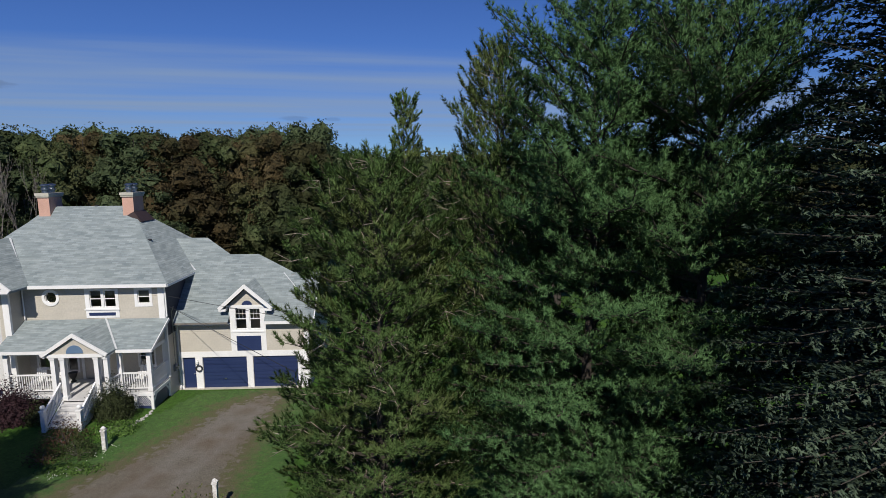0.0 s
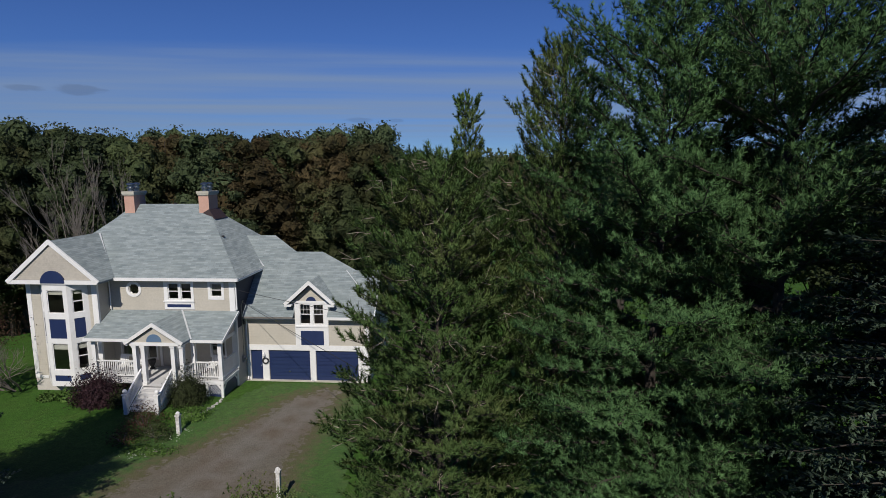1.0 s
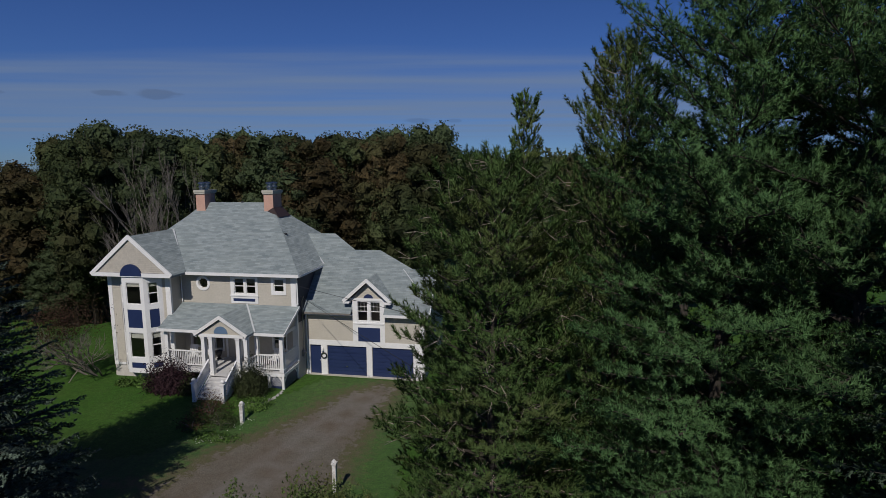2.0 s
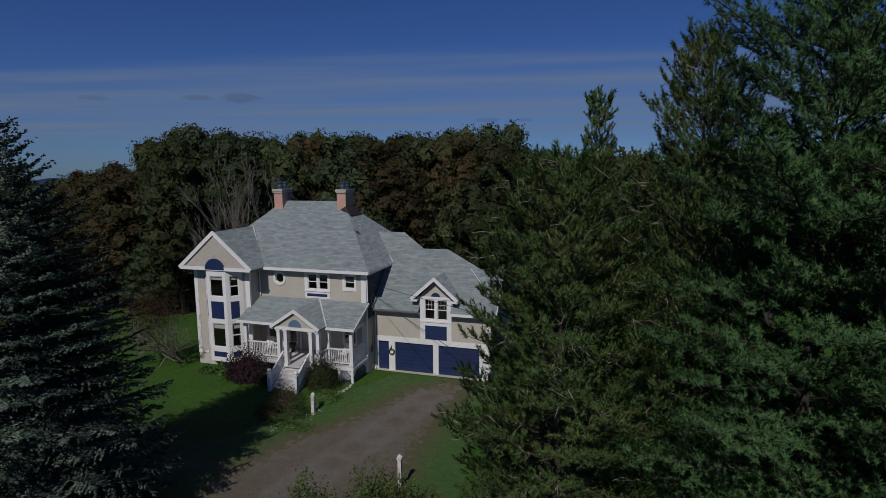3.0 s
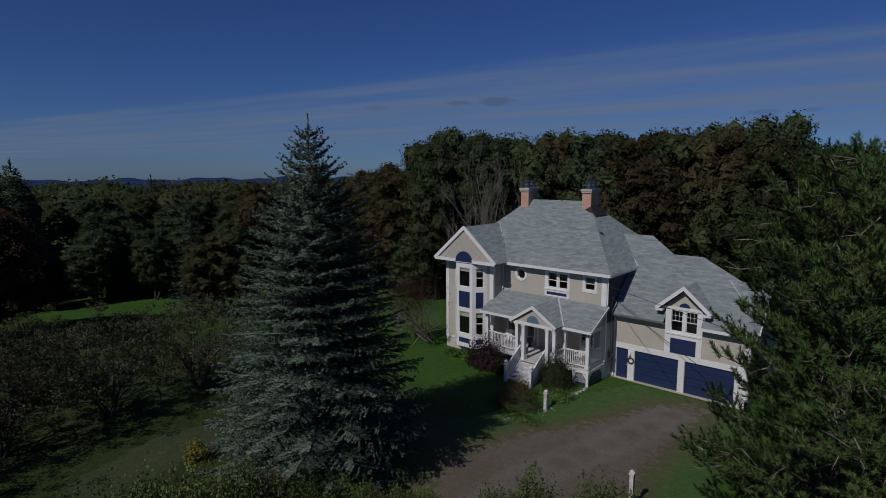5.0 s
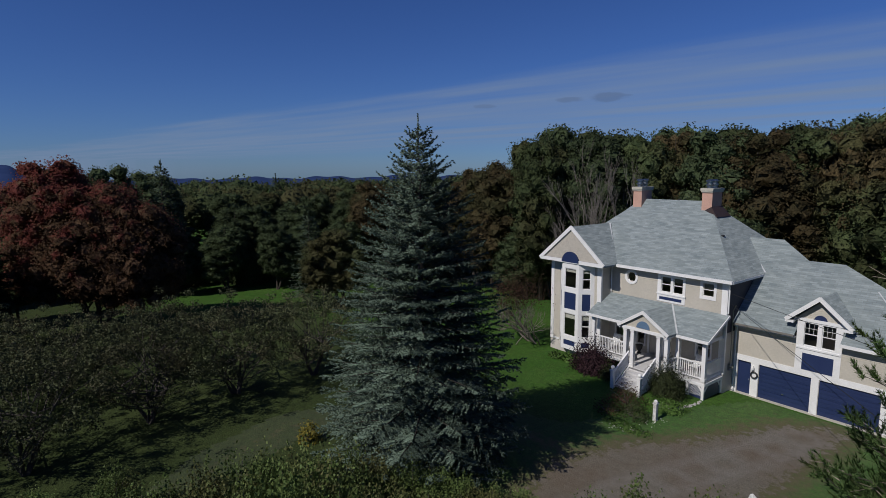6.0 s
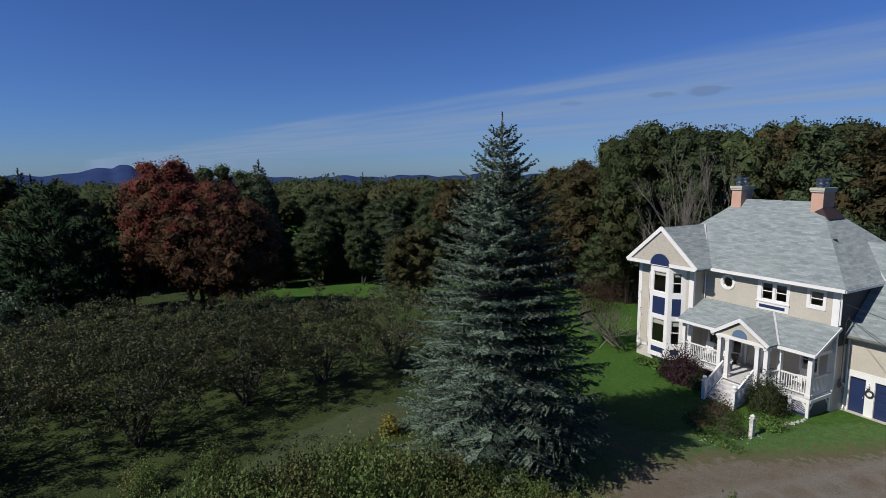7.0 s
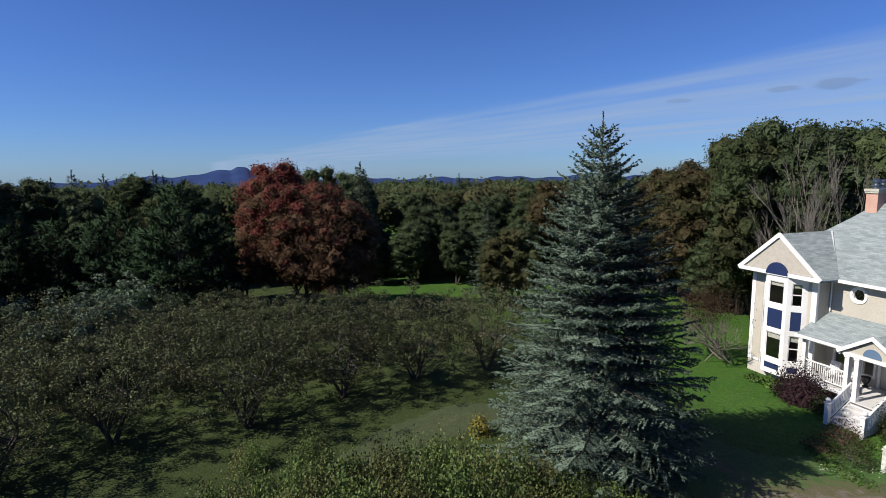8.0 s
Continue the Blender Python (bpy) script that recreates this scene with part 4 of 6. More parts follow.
for az, el in ((104.9, 0.25), (106.4, -0.35), (102.6, -0.1), (101.6, -0.45), (98.7, 0.2), (97.9, -0.3), (69.5, -0.5)):
    x, y = polar(az, 96.0)
    wood_tree(4, x, y, EYE.z + 96.0 * math.tan(radians(el)))
belt(47, 22, 60.5, 1, 1.0, -4.4, -4.4, [0, 2, 3, 1], 4.6)
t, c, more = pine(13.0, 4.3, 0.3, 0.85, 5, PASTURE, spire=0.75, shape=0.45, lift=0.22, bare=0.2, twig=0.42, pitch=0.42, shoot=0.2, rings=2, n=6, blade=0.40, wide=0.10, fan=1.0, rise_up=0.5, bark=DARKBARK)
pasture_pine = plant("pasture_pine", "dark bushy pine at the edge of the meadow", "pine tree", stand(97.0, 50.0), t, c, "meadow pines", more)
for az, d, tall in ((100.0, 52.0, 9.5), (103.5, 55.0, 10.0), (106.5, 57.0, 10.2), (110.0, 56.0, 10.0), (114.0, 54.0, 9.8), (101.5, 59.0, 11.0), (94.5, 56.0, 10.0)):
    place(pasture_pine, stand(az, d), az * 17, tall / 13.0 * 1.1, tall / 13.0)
for az, d, el in ((83.9, 76, 1.55), (79.6, 78, 0.75), (43.3, 64, 3.9), (66.5, 60, -4.2), (64.0, 58, -5.0), (47.6, 66, 0.9)):
    x, y = polar(az, d)
    wood_tree({83.9: 3, 79.6: 4, 43.3: 0, 66.5: 4, 64.0: 1, 47.6: 2}[az], x, y, EYE.z + d * math.tan(radians(el)))


# undergrowth that closes the foot of the woods
st, lv = bush(7.5, 6.0, 5.2, 2600, 0.30, WOODS, 8, 0.72)
thicket = plant("woodland_shrub", "dense dark green undergrowth at the foot of the woods", "shrub", stand(81.0, 72.0), None, None, "undergrowth", (("stems", st), ("leaves", lv)))
for k, az in enumerate(np.arange(78.0, 46.0, -2.9)):
    place(thicket, stand(float(az), 77.0 + 2.0 * math.sin(k * 2.1)), 61 * k, 0.9 + 0.2 * math.sin(k * 1.3))


def bare_tree(tall, spread, stems=2, lean=0.12, thick=0.0085, bias=(0, 0), mat=None):
    """A leafless tree: pale stems that fork again and again."""
    tubes = []

    def grow(p, way, ln, r, level):
        q = p + way * ln
        tubes.append(([p, (p + q) / 2 + rng.normal(scale=0.04 * ln, size=3), q], [r, r * 0.8, r * 0.6], 4))
        if level:
            for k in range(3 if level > 1 else 4):
                grow(p + (q - p) * rng.uniform(0.55, 1.0), unit(way + rng.normal(size=3) * spread + np.array([0, 0, 0.25])), ln * rng.uniform(0.55, 0.8), r * 0.58, level - 1)

    for k in range(stems):
        grow(np.array([0.2 * k - 0.1 * stems, 0, -0.2]), unit(np.array([bias[0] + rng.normal() * lean, bias[1] + rng.normal() * lean, 1.0])), tall * 0.36, thick * tall, 4)
    return limbs_mesh("stems", tubes, mat or PALEBARK)


tips = rng.normal(size=(6000, 3)) * np.array([1.1, 1.2, 0.75]) + np.array([-1.2, -1.4, 4.2])
V, F = blades(tips, 0.085)
plant("ornamental_tree", "small many-stemmed tree with thin rusty leaves beside the house", "small tree", (-16.3, -2.6, ground_at(-16.3, -2.6)), bare_tree(5.6, 0.42, 7, 0.36, 0.0145, (-0.40, -0.48)), quick_mesh("crown", V, F, RUSSET))

bare = None
for az, d, tall in ((38.8, 53.5, 14.4), (36.9, 54.5, 15.4), (35.2, 55.5, 14.2)):
    if not bare:
        bare = thing("bare_tree", "leafless grey tree at the edge of the woods", "tree", stand(az, d), "bare trees")
        part("trunk", bare_tree(14.5, 0.22, 2, 0.10, 0.0052, mat=GREYBARK), None, bare)
    else:
        place(bare, stand(az, d), az * 31, tall / 12.5)


def far_woods():
    """The woods beyond the first rows, to the horizon, as one mass of crowns."""
    at, crowns, radii = [], [], []
    for az0, az1, d0, d1, n, el in ((125, 44, 92, 420, 420, -0.85), (44, -50, 84, 150, 110, 1.9), (-50, -235, 70, 160, 110, 1.0)):
        for k in range(n):
            az, d = az0 + (az1 - az0) * rng.random(), d0 + (d1 - d0) * rng.random() ** 1.6
            x, y = polar(az, d)
            g = ground_at(x, y)
            top = min(EYE.z + d * math.tan(radians(el + rng.normal() * 0.2)), g + 22)
            crowns.append((x, y, top - 4.5))
            radii.append(rng.uniform(2.8, 4.6))
            m = 300 if az > -50 else 40
            dd = unit(rng.normal(size=(m, 3)))
            at.append(np.array(crowns[-1]) + dd * np.array([1, 1, 1.1]) * radii[-1] * rng.uniform(0.66, 1.0, (m, 1)))
    V, F = both(hulls(np.array(crowns), np.array(radii) * 0.66, 1.1, 2, 0.12), blades(np.concatenate(at), 0.55, 0.3))
    tagged(part("far_woods", quick_mesh("far_woods", V, F, WOODS), WOODS), "distant mixed woods in dull autumn green", "woods", kind="stuff")


far_woods()


def make_hills():
    """Hills on the horizon, one with a flat-topped peak; blue haze is put into their colour."""
    m, n, l, b = material("haze_coloured_hills", 1.0)
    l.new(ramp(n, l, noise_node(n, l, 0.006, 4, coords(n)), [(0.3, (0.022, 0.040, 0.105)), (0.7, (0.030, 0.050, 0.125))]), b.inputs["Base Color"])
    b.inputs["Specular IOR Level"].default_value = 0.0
    rows = []
    for az in np.arange(128, 40, -0.2):
        el = -0.62 + 0.10 * math.sin(az * 0.9) + 0.06 * math.sin(az * 2.3 + 1)
        el += 0.95 * math.exp(-((az - 92.2) / 4.6) ** 2) + 0.42 * math.exp(-((az - 91.0) / 0.8) ** 4) + 0.35 * math.exp(-((az - 100) / 4.0) ** 2)
        rows.append((az, el))
    V, F = [], []
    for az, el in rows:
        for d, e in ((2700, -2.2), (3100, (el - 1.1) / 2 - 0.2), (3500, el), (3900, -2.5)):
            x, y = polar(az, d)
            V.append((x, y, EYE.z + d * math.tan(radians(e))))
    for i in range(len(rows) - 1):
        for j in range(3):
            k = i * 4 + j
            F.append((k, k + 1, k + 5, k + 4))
    tagged(part("backdrop", quick_mesh("backdrop", V, F, m), m), "hills along the horizon, coloured blue for haze", "hills", kind="structure")


make_hills()

# ---- shrubs and beds ----
shrubs = []
for k in range(3):
    t, c = bush(3.2, 2.8, 2.7, 4000, 0.105, SHRUB, 14, 0.0, 40)
    az, d, s = ((24, 20.6, 0.62), (57.5, 18.0, 0.8), (74, 19.0, 0.9))[k]
    ob = plant("shrub", "tall loose green shrub with small leaves", "shrub", stand(az, d), None, None, "roadside shrubs", (("stems", t), ("leaves", c)))
    ob.matrix_basis = turned(stand(az, d), 0, s)
    shrubs.append(ob)
i = 0
# the hedge of shrubs below the eye: bearing, distance, height
hedge = [(36.5, 19.6, 2.6), (32.0, 19.8, 3.2), (28.6, 19.5, 2.4), (24.6, 20.2, 3.1), (21.5, 20.3, 2.5), (18.5, 20.4, 1.8), (72.5, 24.5, 2.0), (85.6, 25.5, 2.4), (92, 27.0, 1.6)]
for az in np.arange(103.0, 43.0, -3.1):
    el = float(np.interp(az, [44, 50, 58, 64, 70, 78, 86, 92, 100, 104], [-31.0, -30.0, -29.0, -26.2, -26.0, -26.8, -26.6, -27.6, -29.0, -29.6]))
    hedge += [(az, 21.2 + 0.5 * math.sin(az * 1.7), EYE.z - 21.2 * math.tan(radians(-el))), (az + 1.5, 18.6, EYE.z - 18.6 * math.tan(radians(-el + 2.2)))]
for az, d, tall in hedge:
    i += 1
    place(shrubs[i % 3], stand(az, d), 53 * i, 0.72 * (tall / 2.7) ** 0.5, tall / 2.7 * 0.85)
t, c = broadleaf(6.4, 3.2, 1.0, 110, 90, 0.15, TEAL, APPLEBARK, stems=2, trunk_r=0.12, ragged=0.4)
young = plant("young_tree", "young grey-green tree at the edge of the orchard", "small tree", (-30.5, -54.0, ground_at(-30.5, -54.0)), t, c, "young trees")
for az, d, s in ((104.8, 47.0, 0.90), (101.6, 49.0, 0.95), (98.6, 48.0, 0.75), (96.4, 47.0, 0.6), (107.2, 43.0, 0.9)):
    place(young, stand(az, d), az * 7, s)
for name, label, x, y, w, dp, h, n, size, mat in [
        ("purple_bush", "dark purple-leaved bush before the porch", -9.0, -4.7, 3.5, 2.0, 2.35, 5200, 0.095, PURPLE),
        ("green_bush", "low dark green bush beside the front steps", -7.3, -5.0, 1.5, 1.3, 1.1, 1300, 0.09, DARKBUSH),
        ("green_bush", "rounded dark green bush beside the front steps", -3.35, -4.75, 2.6, 2.0, 2.2, 5200, 0.075, DARKBUSH),
        ("russet_bush", "russet garden bush at the foot of the steps", -4.3, -7.5, 2.4, 2.0, 1.45, 1500, 0.075, RUSSET),
        ("green_bush", "low dark green bush in the front bed", -3.1, -8.5, 2.2, 1.7, 0.95, 1500, 0.07, DARKBUSH),
        ("russet_bush", "dry brown twiggy bush in the front bed", -4.6, -9.0, 1.8, 1.3, 0.8, 700, 0.07, RUSSET),
        ("bed_plants", "low green plants in the front bed", -2.5, -6.1, 2.6, 2.0, 0.45, 2200, 0.08, BEDGREEN),
        ("bed_plants", "low green plants beside the garden edge", -2.6, -9.9, 3.2, 1.2, 0.3, 1100, 0.08, BEDGREEN),
        ("day_lilies", "clump of arching green lily leaves at the foundation", -11.6, -3.9, 1.6, 0.9, 0.65, 700, 0.16, BEDGREEN),
        ("day_lilies", "clump of yellowing lily leaves at the foundation", -12.9, -4.0, 1.2, 0.8, 0.5, 450, 0.14, BEDGREEN),
        ("dead_bush", "reddish brown dead bush in the shade of the pines", 23.6, -16.6, 2.0, 1.6, 3.7, 900, 0.09, RUSSET),
        ("golden_bush", "small yellowing bush under the spruce", -12.2, -24.4, 1.4, 1.2, 1.2, 500, 0.12, GOLD)]:
    st, lv = bush(w, dp, h, n, size, mat, 10, 0.66 if n > 3000 else 0.0)
    ob = plant(name, label, "bush", (x, y, ground_at(x, y) - 0.05), None, None, "", (("stems", st), ("leaves", lv)))

# ---- house ----
GX0, GX1, GY = -1.6, 6.95, 0.0            # garage wing: left and right walls, front
MX0, MX1, MY, MB = -14.8, -1.6, -1.29, 8.6  # main block
WX0, WX1, WY = -14.8, -10.09, -2.47       # gabled wing
EAVE, RIDGE_Y, RIDGE_Z = 7.42, 3.65, 11.89
house = thing("house", "two-storey tan clapboard house with white trim and grey roof", "house")


def wall_boxes(b, x0, x1, y0, y1, z0, z1, holes):
    """A wall with rectangular openings (x0, x1, z0, z1) right through it."""
    xs = sorted({x0, x1, *[h[0] for h in holes], *[h[1] for h in holes]})
    zs = sorted({z0, z1, *[h[2] for h in holes], *[h[3] for h in holes]})
    for a, c in zip(zs, zs[1:]):
        run = None
        for p, q in zip(xs, xs[1:]):
            inside = any(h[0] <= (p + q) / 2 <= h[1] and h[2] <= (a + c) / 2 <= h[3] for h in holes)
            if not inside:
                run = (run[0], q) if run else (p, q)
            if (inside or q == xs[-1]) and run:
                b.box(run[0], run[1], y0, y1, a, c)
                run = None


def clapboards(b, span, y, z0, z1, holes=(), step=0.115):
    """Lapped boards on a wall that faces the front; span(z) gives the ends of a course."""
    z = z0
    while z < z1 - 0.02:
        top = min(z + step, z1)
        x0, x1 = span((z + top) / 2)
        cuts = sorted((max(h[0], x0), min(h[1], x1)) for h in holes if h[2] < (z + top) / 2 < h[3])
        at = x0
        for p, q in cuts + [(x1, x1)]:
            if p - at > 0.02:
                b.face([(at, y - 0.022, z), (p, y - 0.022, z), (p, y - 0.008, top), (at, y - 0.008, top)])
                b.face([(at, y - 0.006, z), (p, y - 0.006, z), (p, y - 0.022, z), (at, y - 0.022, z)])
            at = max(at, q)
        z = top


def side_boards(b, x, y0, y1, z0, z1, sign, step=0.115):
    z = z0
    while z < z1 - 0.02:
        top = min(z + step, z1)
        f = [(x + 0.034 * sign, y0, z), (x + 0.034 * sign, y1, z), (x + 0.010 * sign, y1, top), (x + 0.010 * sign, y0, top)]
        b.face(f if sign > 0 else f[::-1])
        z = top


bx_l, bx_r = -13.9, -10.62  # where the bay meets the wing
# walls behind the boards
dw, w2, rw = (-6.05, -4.50, 5.95, 7.00), (-3.15, -2.44, 6.15, 7.00), (-8.67, -8.07, 6.30, 6.90)
front_door, side_light, porch_win, porch_win2 = (-6.75, -5.80, 1.36, 3.42), (-7.75, -7.15, 1.9, 3.42), (-3.35, -2.45, 2.15, 3.45), (-9.5, -8.5, 2.1, 3.45)
main_holes = [dw, w2, rw, front_door, side_light, porch_win, porch_win2]
b = Build()
wall_boxes(b, WX1, MX1, MY, MY + 0.2, 0.0, 7.3, main_holes)
part("front_wall", b, ROOM, house)
b = Build()
b.box(MX1 - 0.2, MX1, MY + 0.2, MB, 0.0, 7.3)
b.box(MX0, MX0 + 0.2, WY + 0.2, MB, 0.0, 7.3)
b.box(MX0 + 0.2, MX1 - 0.2, MB - 0.2, MB, 0.0, 7.3)
b.box(WX1 - 0.2, WX1, WY + 0.2, MY, 0.0, 7.3)
part("side_wall", b, ROOM, house)
b = Build()
b.box(MX0 + 0.2, MX1 - 0.2, MY + 0.2, MB - 0.2, 4.1, 4.3)
b.box(MX0 + 0.2, MX1 - 0.2, MY + 0.2, MB - 0.2, 1.1, 1.3)
b.box(-10.5, -10.4, MY + 0.2, MB - 0.2, 1.3, 7.3)
part("inner_floor", b, ROOM, house)
bay = (-13.55, -10.95, 0.85, 7.25)
b = Build()
wall_boxes(b, WX0, WX1, WY, WY + 0.2, 0.0, 7.3, [bay])
part("wing_wall", b, ROOM, house)
dorm = (2.27, 3.88, 4.0, 5.36)
doors = [(-1.28, -0.49, 0.04, 2.13), (0.0, 2.83, 0.03, 2.13), (3.26, 6.15, 0.03, 2.13)]
b = Build()
wall_boxes(b, GX0, GX1, GY, GY + 0.2, 0.0, 4.45, doors + [(2.05, 4.07, 3.95, 4.45)])
wall_boxes(b, 2.05, 4.07, GY, GY + 0.2, 3.95, 5.5, [dorm])
b.prism([(1.75, GY + 0.02, 5.5), (4.37, GY + 0.02, 5.5), (3.06, GY + 0.02, 6.72)], (0, 0.16, 0))
b.box(GX1 - 0.2, GX1, GY + 0.2, 8.0, 0.0, 4.45)
b.box(GX0, GX1 - 0.2, 7.8, 8.0, 0.0, 4.45)
part("garage_wall", b, ROOM, house)

# clapboards
b = Build()
clapboards(b, lambda z: (WX1, MX1 - 0.33), MY, 1.35, 7.25, [(-6.32, -4.31, 5.28, 7.1), (-3.34, -2.27, 5.95, 7.1), (-8.8, -7.94, 6.2, 7.0), (-6.9, -5.65, 1.3, 3.55), (-7.85, -7.05, 1.3, 3.52), (-3.45, -2.35, 2.05, 3.55), (-9.6, -8.4, 2.0, 3.55)])
side_boards(b, WX1, WY, MY, 1.35, 7.25, 1)
side_boards(b, MX1, MY, MB, 0.4, 4.0, 1)
side_boards(b, MX0, WY, MB, 0.9, 7.25, -1)
part("siding", b, SIDING, house)
# upper boards of the side wall, coloured dark to stand for shade
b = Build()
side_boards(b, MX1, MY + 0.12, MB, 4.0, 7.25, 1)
part("side_siding", b, SHADESIDE, house, "upper side wall with its shade painted in as dark slate blue")
b = Build()
clapboards(b, lambda z: (WX0 + 0.3, -13.9), WY, 0.95, 7.25)
part("wing_siding", b, SIDING, house)
b = Build()
clapboards(b, lambda z: (-10.62, WX1 - 0.32), WY, 0.95, 7.25)
part("wing_siding", b, SIDING, house)
b = Build()
clapboards(b, lambda z: (GX0 + 0.12, GX1 - 0.3), GY, 2.52, 4.4, [(1.92, 4.20, 2.3, 4.5)])
clapboards(b, lambda z: (1.82 + (z - 5.45) * 1.05, 4.30 - (z - 5.45) * 1.05), GY + 0.015, 5.58, 6.65)
side_boards(b, GX1, GY, 8.0, 0.2, 4.4, 1)
part("garage_siding", b, SIDING, house)
PX0, PX1, PY, PZ0, PZ1 = -15.18, -9.36, -3.30, 7.47, 10.04  # the pediment of the wing
pmid, slope = (PX0 + PX1) / 2, (PZ1 - PZ0) / ((PX1 - PX0) / 2)
b = Build()
b.prism([(PX0 + 0.4, PY + 0.06, PZ0), (PX1 - 0.4, PY + 0.06, PZ0), (pmid, PY + 0.06, PZ1 - 0.3)], (0, 0.14, 0))
part("pediment_wall", b, ROOM, house)
b = Build()
z = PZ0 + 0.12
while z < PZ1 - 0.45:
    x0, x1 = PX0 + (z - PZ0) / slope + 0.22, PX1 - (z - PZ0) / slope - 0.22
    n = max(1, int((x1 - x0) / 0.17))
    for k in range(n):
        p, q, j = x0 + (x1 - x0) * k / n, x0 + (x1 - x0) * (k + 0.975) / n, 0.003 * ((k * 7 + int(z * 13)) % 5) / 4
        b.face([(p, PY + 0.028 - j, z - j), (q, PY + 0.028 - j, z - j), (q, PY + 0.045, z + 0.14), (p, PY + 0.045, z + 0.14)])
    z += 0.13
part("pediment_shingles", b, SHAKES, house, "tan square-cut wall shingles")

# foundation
b = Build()
b.box(WX0 + 0.05, WX1 - 0.05, WY + 0.03, WY + 0.3, -0.3, 0.93)
b.box(WX0 + 0.05, WX0 + 0.3, WY + 0.3, MB, -0.3, 0.93)
b.box(MX1 - 0.25, MX1 - 0.012, MY + 0.3, 0.0, -0.3, 0.42)
part("foundation", b, CONCRETE, house, "pale concrete foundation")

# corner boards, bands and fascias
def board(name, x0, x1, y0, y1, z0, z1, mat=None):
    b = Build()
    b.box(x0, x1, y0, y1, z0, z1)
    return part(name, b, mat or WHITE, house)


def bar(name, p, q, wide, high, mat=None):
    b = Build()
    b.beam(p, q, wide, high)
    return part(name, b, mat or WHITE, house)


for x0, x1, y, z0, z1 in [(-1.93, -1.6, MY, 1.35, 7.25), (WX0, WX0 + 0.3, WY, 0.87, 7.3), (WX1 - 0.32, WX1, WY, 0.87, 7.3), (GX0, GX0 + 0.12, GY, 0.0, 4.4), (GX1 - 0.3, GX1, GY, 0.0, 4.4)]:
    board("corner_board", x0, x1, y - 0.045, y - 0.001, z0, z1)
board("corner_board", -1.598, -1.552, MY - 0.045, MY + 0.12, 1.35, 7.25)
board("corner_board", WX1 + 0.002, WX1 + 0.045, WY - 0.045, WY + 0.12, 1.35, 7.25)
board("corner_board", WX1 + 0.03, WX1 + 0.10, MY - 0.05, MY - 0.03, 5.2, 7.25)
board("base_board", WX0 - 0.002, bx_l, WY - 0.055, WY - 0.002, 0.86, 1.02)
board("base_board", bx_r, WX1, WY - 0.055, WY - 0.002, 0.86, 1.02)
for x0, x1, z0, z1 in [(GX0 + 0.12, GX1 - 0.3, 2.16, 2.53), (GX0 + 0.12, -1.30, 0, 2.16), (-0.47, -0.02, 0, 2.16), (2.85, 3.24, 0, 2.16), (6.17, GX1 - 0.3, 0, 2.16)]:
    board("garage_trim", x0, x1, GY - 0.05, GY - 0.001, z0, z1)

# roofs
run = RIDGE_Y + 1.75
rx0, rx1 = -11.0, -5.5
ex0, ex1, ey0, ey1 = -15.3, -1.12, -1.75, 9.05
# the slope steepens from eave to ridge
levels = [(0.0, 0.0), (0.42, 0.412), (0.80, 0.780), (1.0, 1.0)]
ring = lambda f, g: [(ex0 + (rx0 - ex0) * f, ey0 + run * f, EAVE + (RIDGE_Z - EAVE) * g), (ex1 + (rx1 - ex1) * f, ey0 + run * f, EAVE + (RIDGE_Z - EAVE) * g),
                     (ex1 + (rx1 - ex1) * f, ey1 - run * f, EAVE + (RIDGE_Z - EAVE) * g), (ex0 + (rx0 - ex0) * f, ey1 - run * f, EAVE + (RIDGE_Z - EAVE) * g)]
b = Build()
for lo, hi in zip(levels, levels[1:]):
    A, B = ring(*lo), ring(*hi)
    for i in range(4):
        j = (i + 1) % 4
        if hi[0] == 1.0 and i % 2:
            b.slab([A[i], A[j], B[i]], 0.12)
        else:
            b.slab([A[i], A[j], B[j], B[i]], 0.12)
part("main_roof", b, SHINGLE, house, "grey asphalt shingle hip roof")
wz, wy = PZ1, PY
b = Build()
b.slab([(pmid, wy, wz), (PX0 - 0.12, wy, PZ0 - 0.03), (PX0 - 0.12, 0.5, PZ0 - 0.03), (pmid, 2.4, wz)], 0.12)
b.slab([(pmid, wy, wz), (PX1 + 0.05, wy, PZ0 - 0.03), (PX1 + 0.05, -1.2, PZ0 - 0.03), (pmid, 2.4, wz)], 0.12)
part("wing_roof", b, SHINGLE, house, "grey shingle gable roof")
GE, GS = 4.61, 0.934
gz = lambda y: GE + GS * (y + 0.45)
gp = lambda x, y: (x, y, gz(y))
b = Build()
for quad in ([gp(GX0, -0.45), gp(1.45, -0.45), gp(1.45, 2.41), gp(GX0, 2.41)], [gp(4.67, -0.45), gp(7.4, -0.45), gp(7.4, 2.41), gp(4.67, 2.41)],
             [gp(1.45, 0.6), gp(4.67, 0.6), gp(4.67, 2.41), gp(1.45, 2.41)], [gp(1.45, -0.45), gp(1.915, -0.45), gp(1.915, 0.6), gp(1.45, 0.6)], [gp(4.205, -0.45), gp(4.67, -0.45), gp(4.67, 0.6), gp(4.205, 0.6)], [gp(-1.3, 2.41), gp(5.62, 2.41), gp(2.95, 3.61), gp(-2.4, 3.61)], [gp(-2.4, 3.61), gp(1.0, 3.61), gp(-0.95, 4.75), gp(-4.2, 4.75)]):
    b.slab(quad, 0.12)
back = [(7.4, 2.41), (5.62, 2.41), (2.95, 3.61), (1.0, 3.61), (-0.95, 4.75), (-4.2, 4.75)]
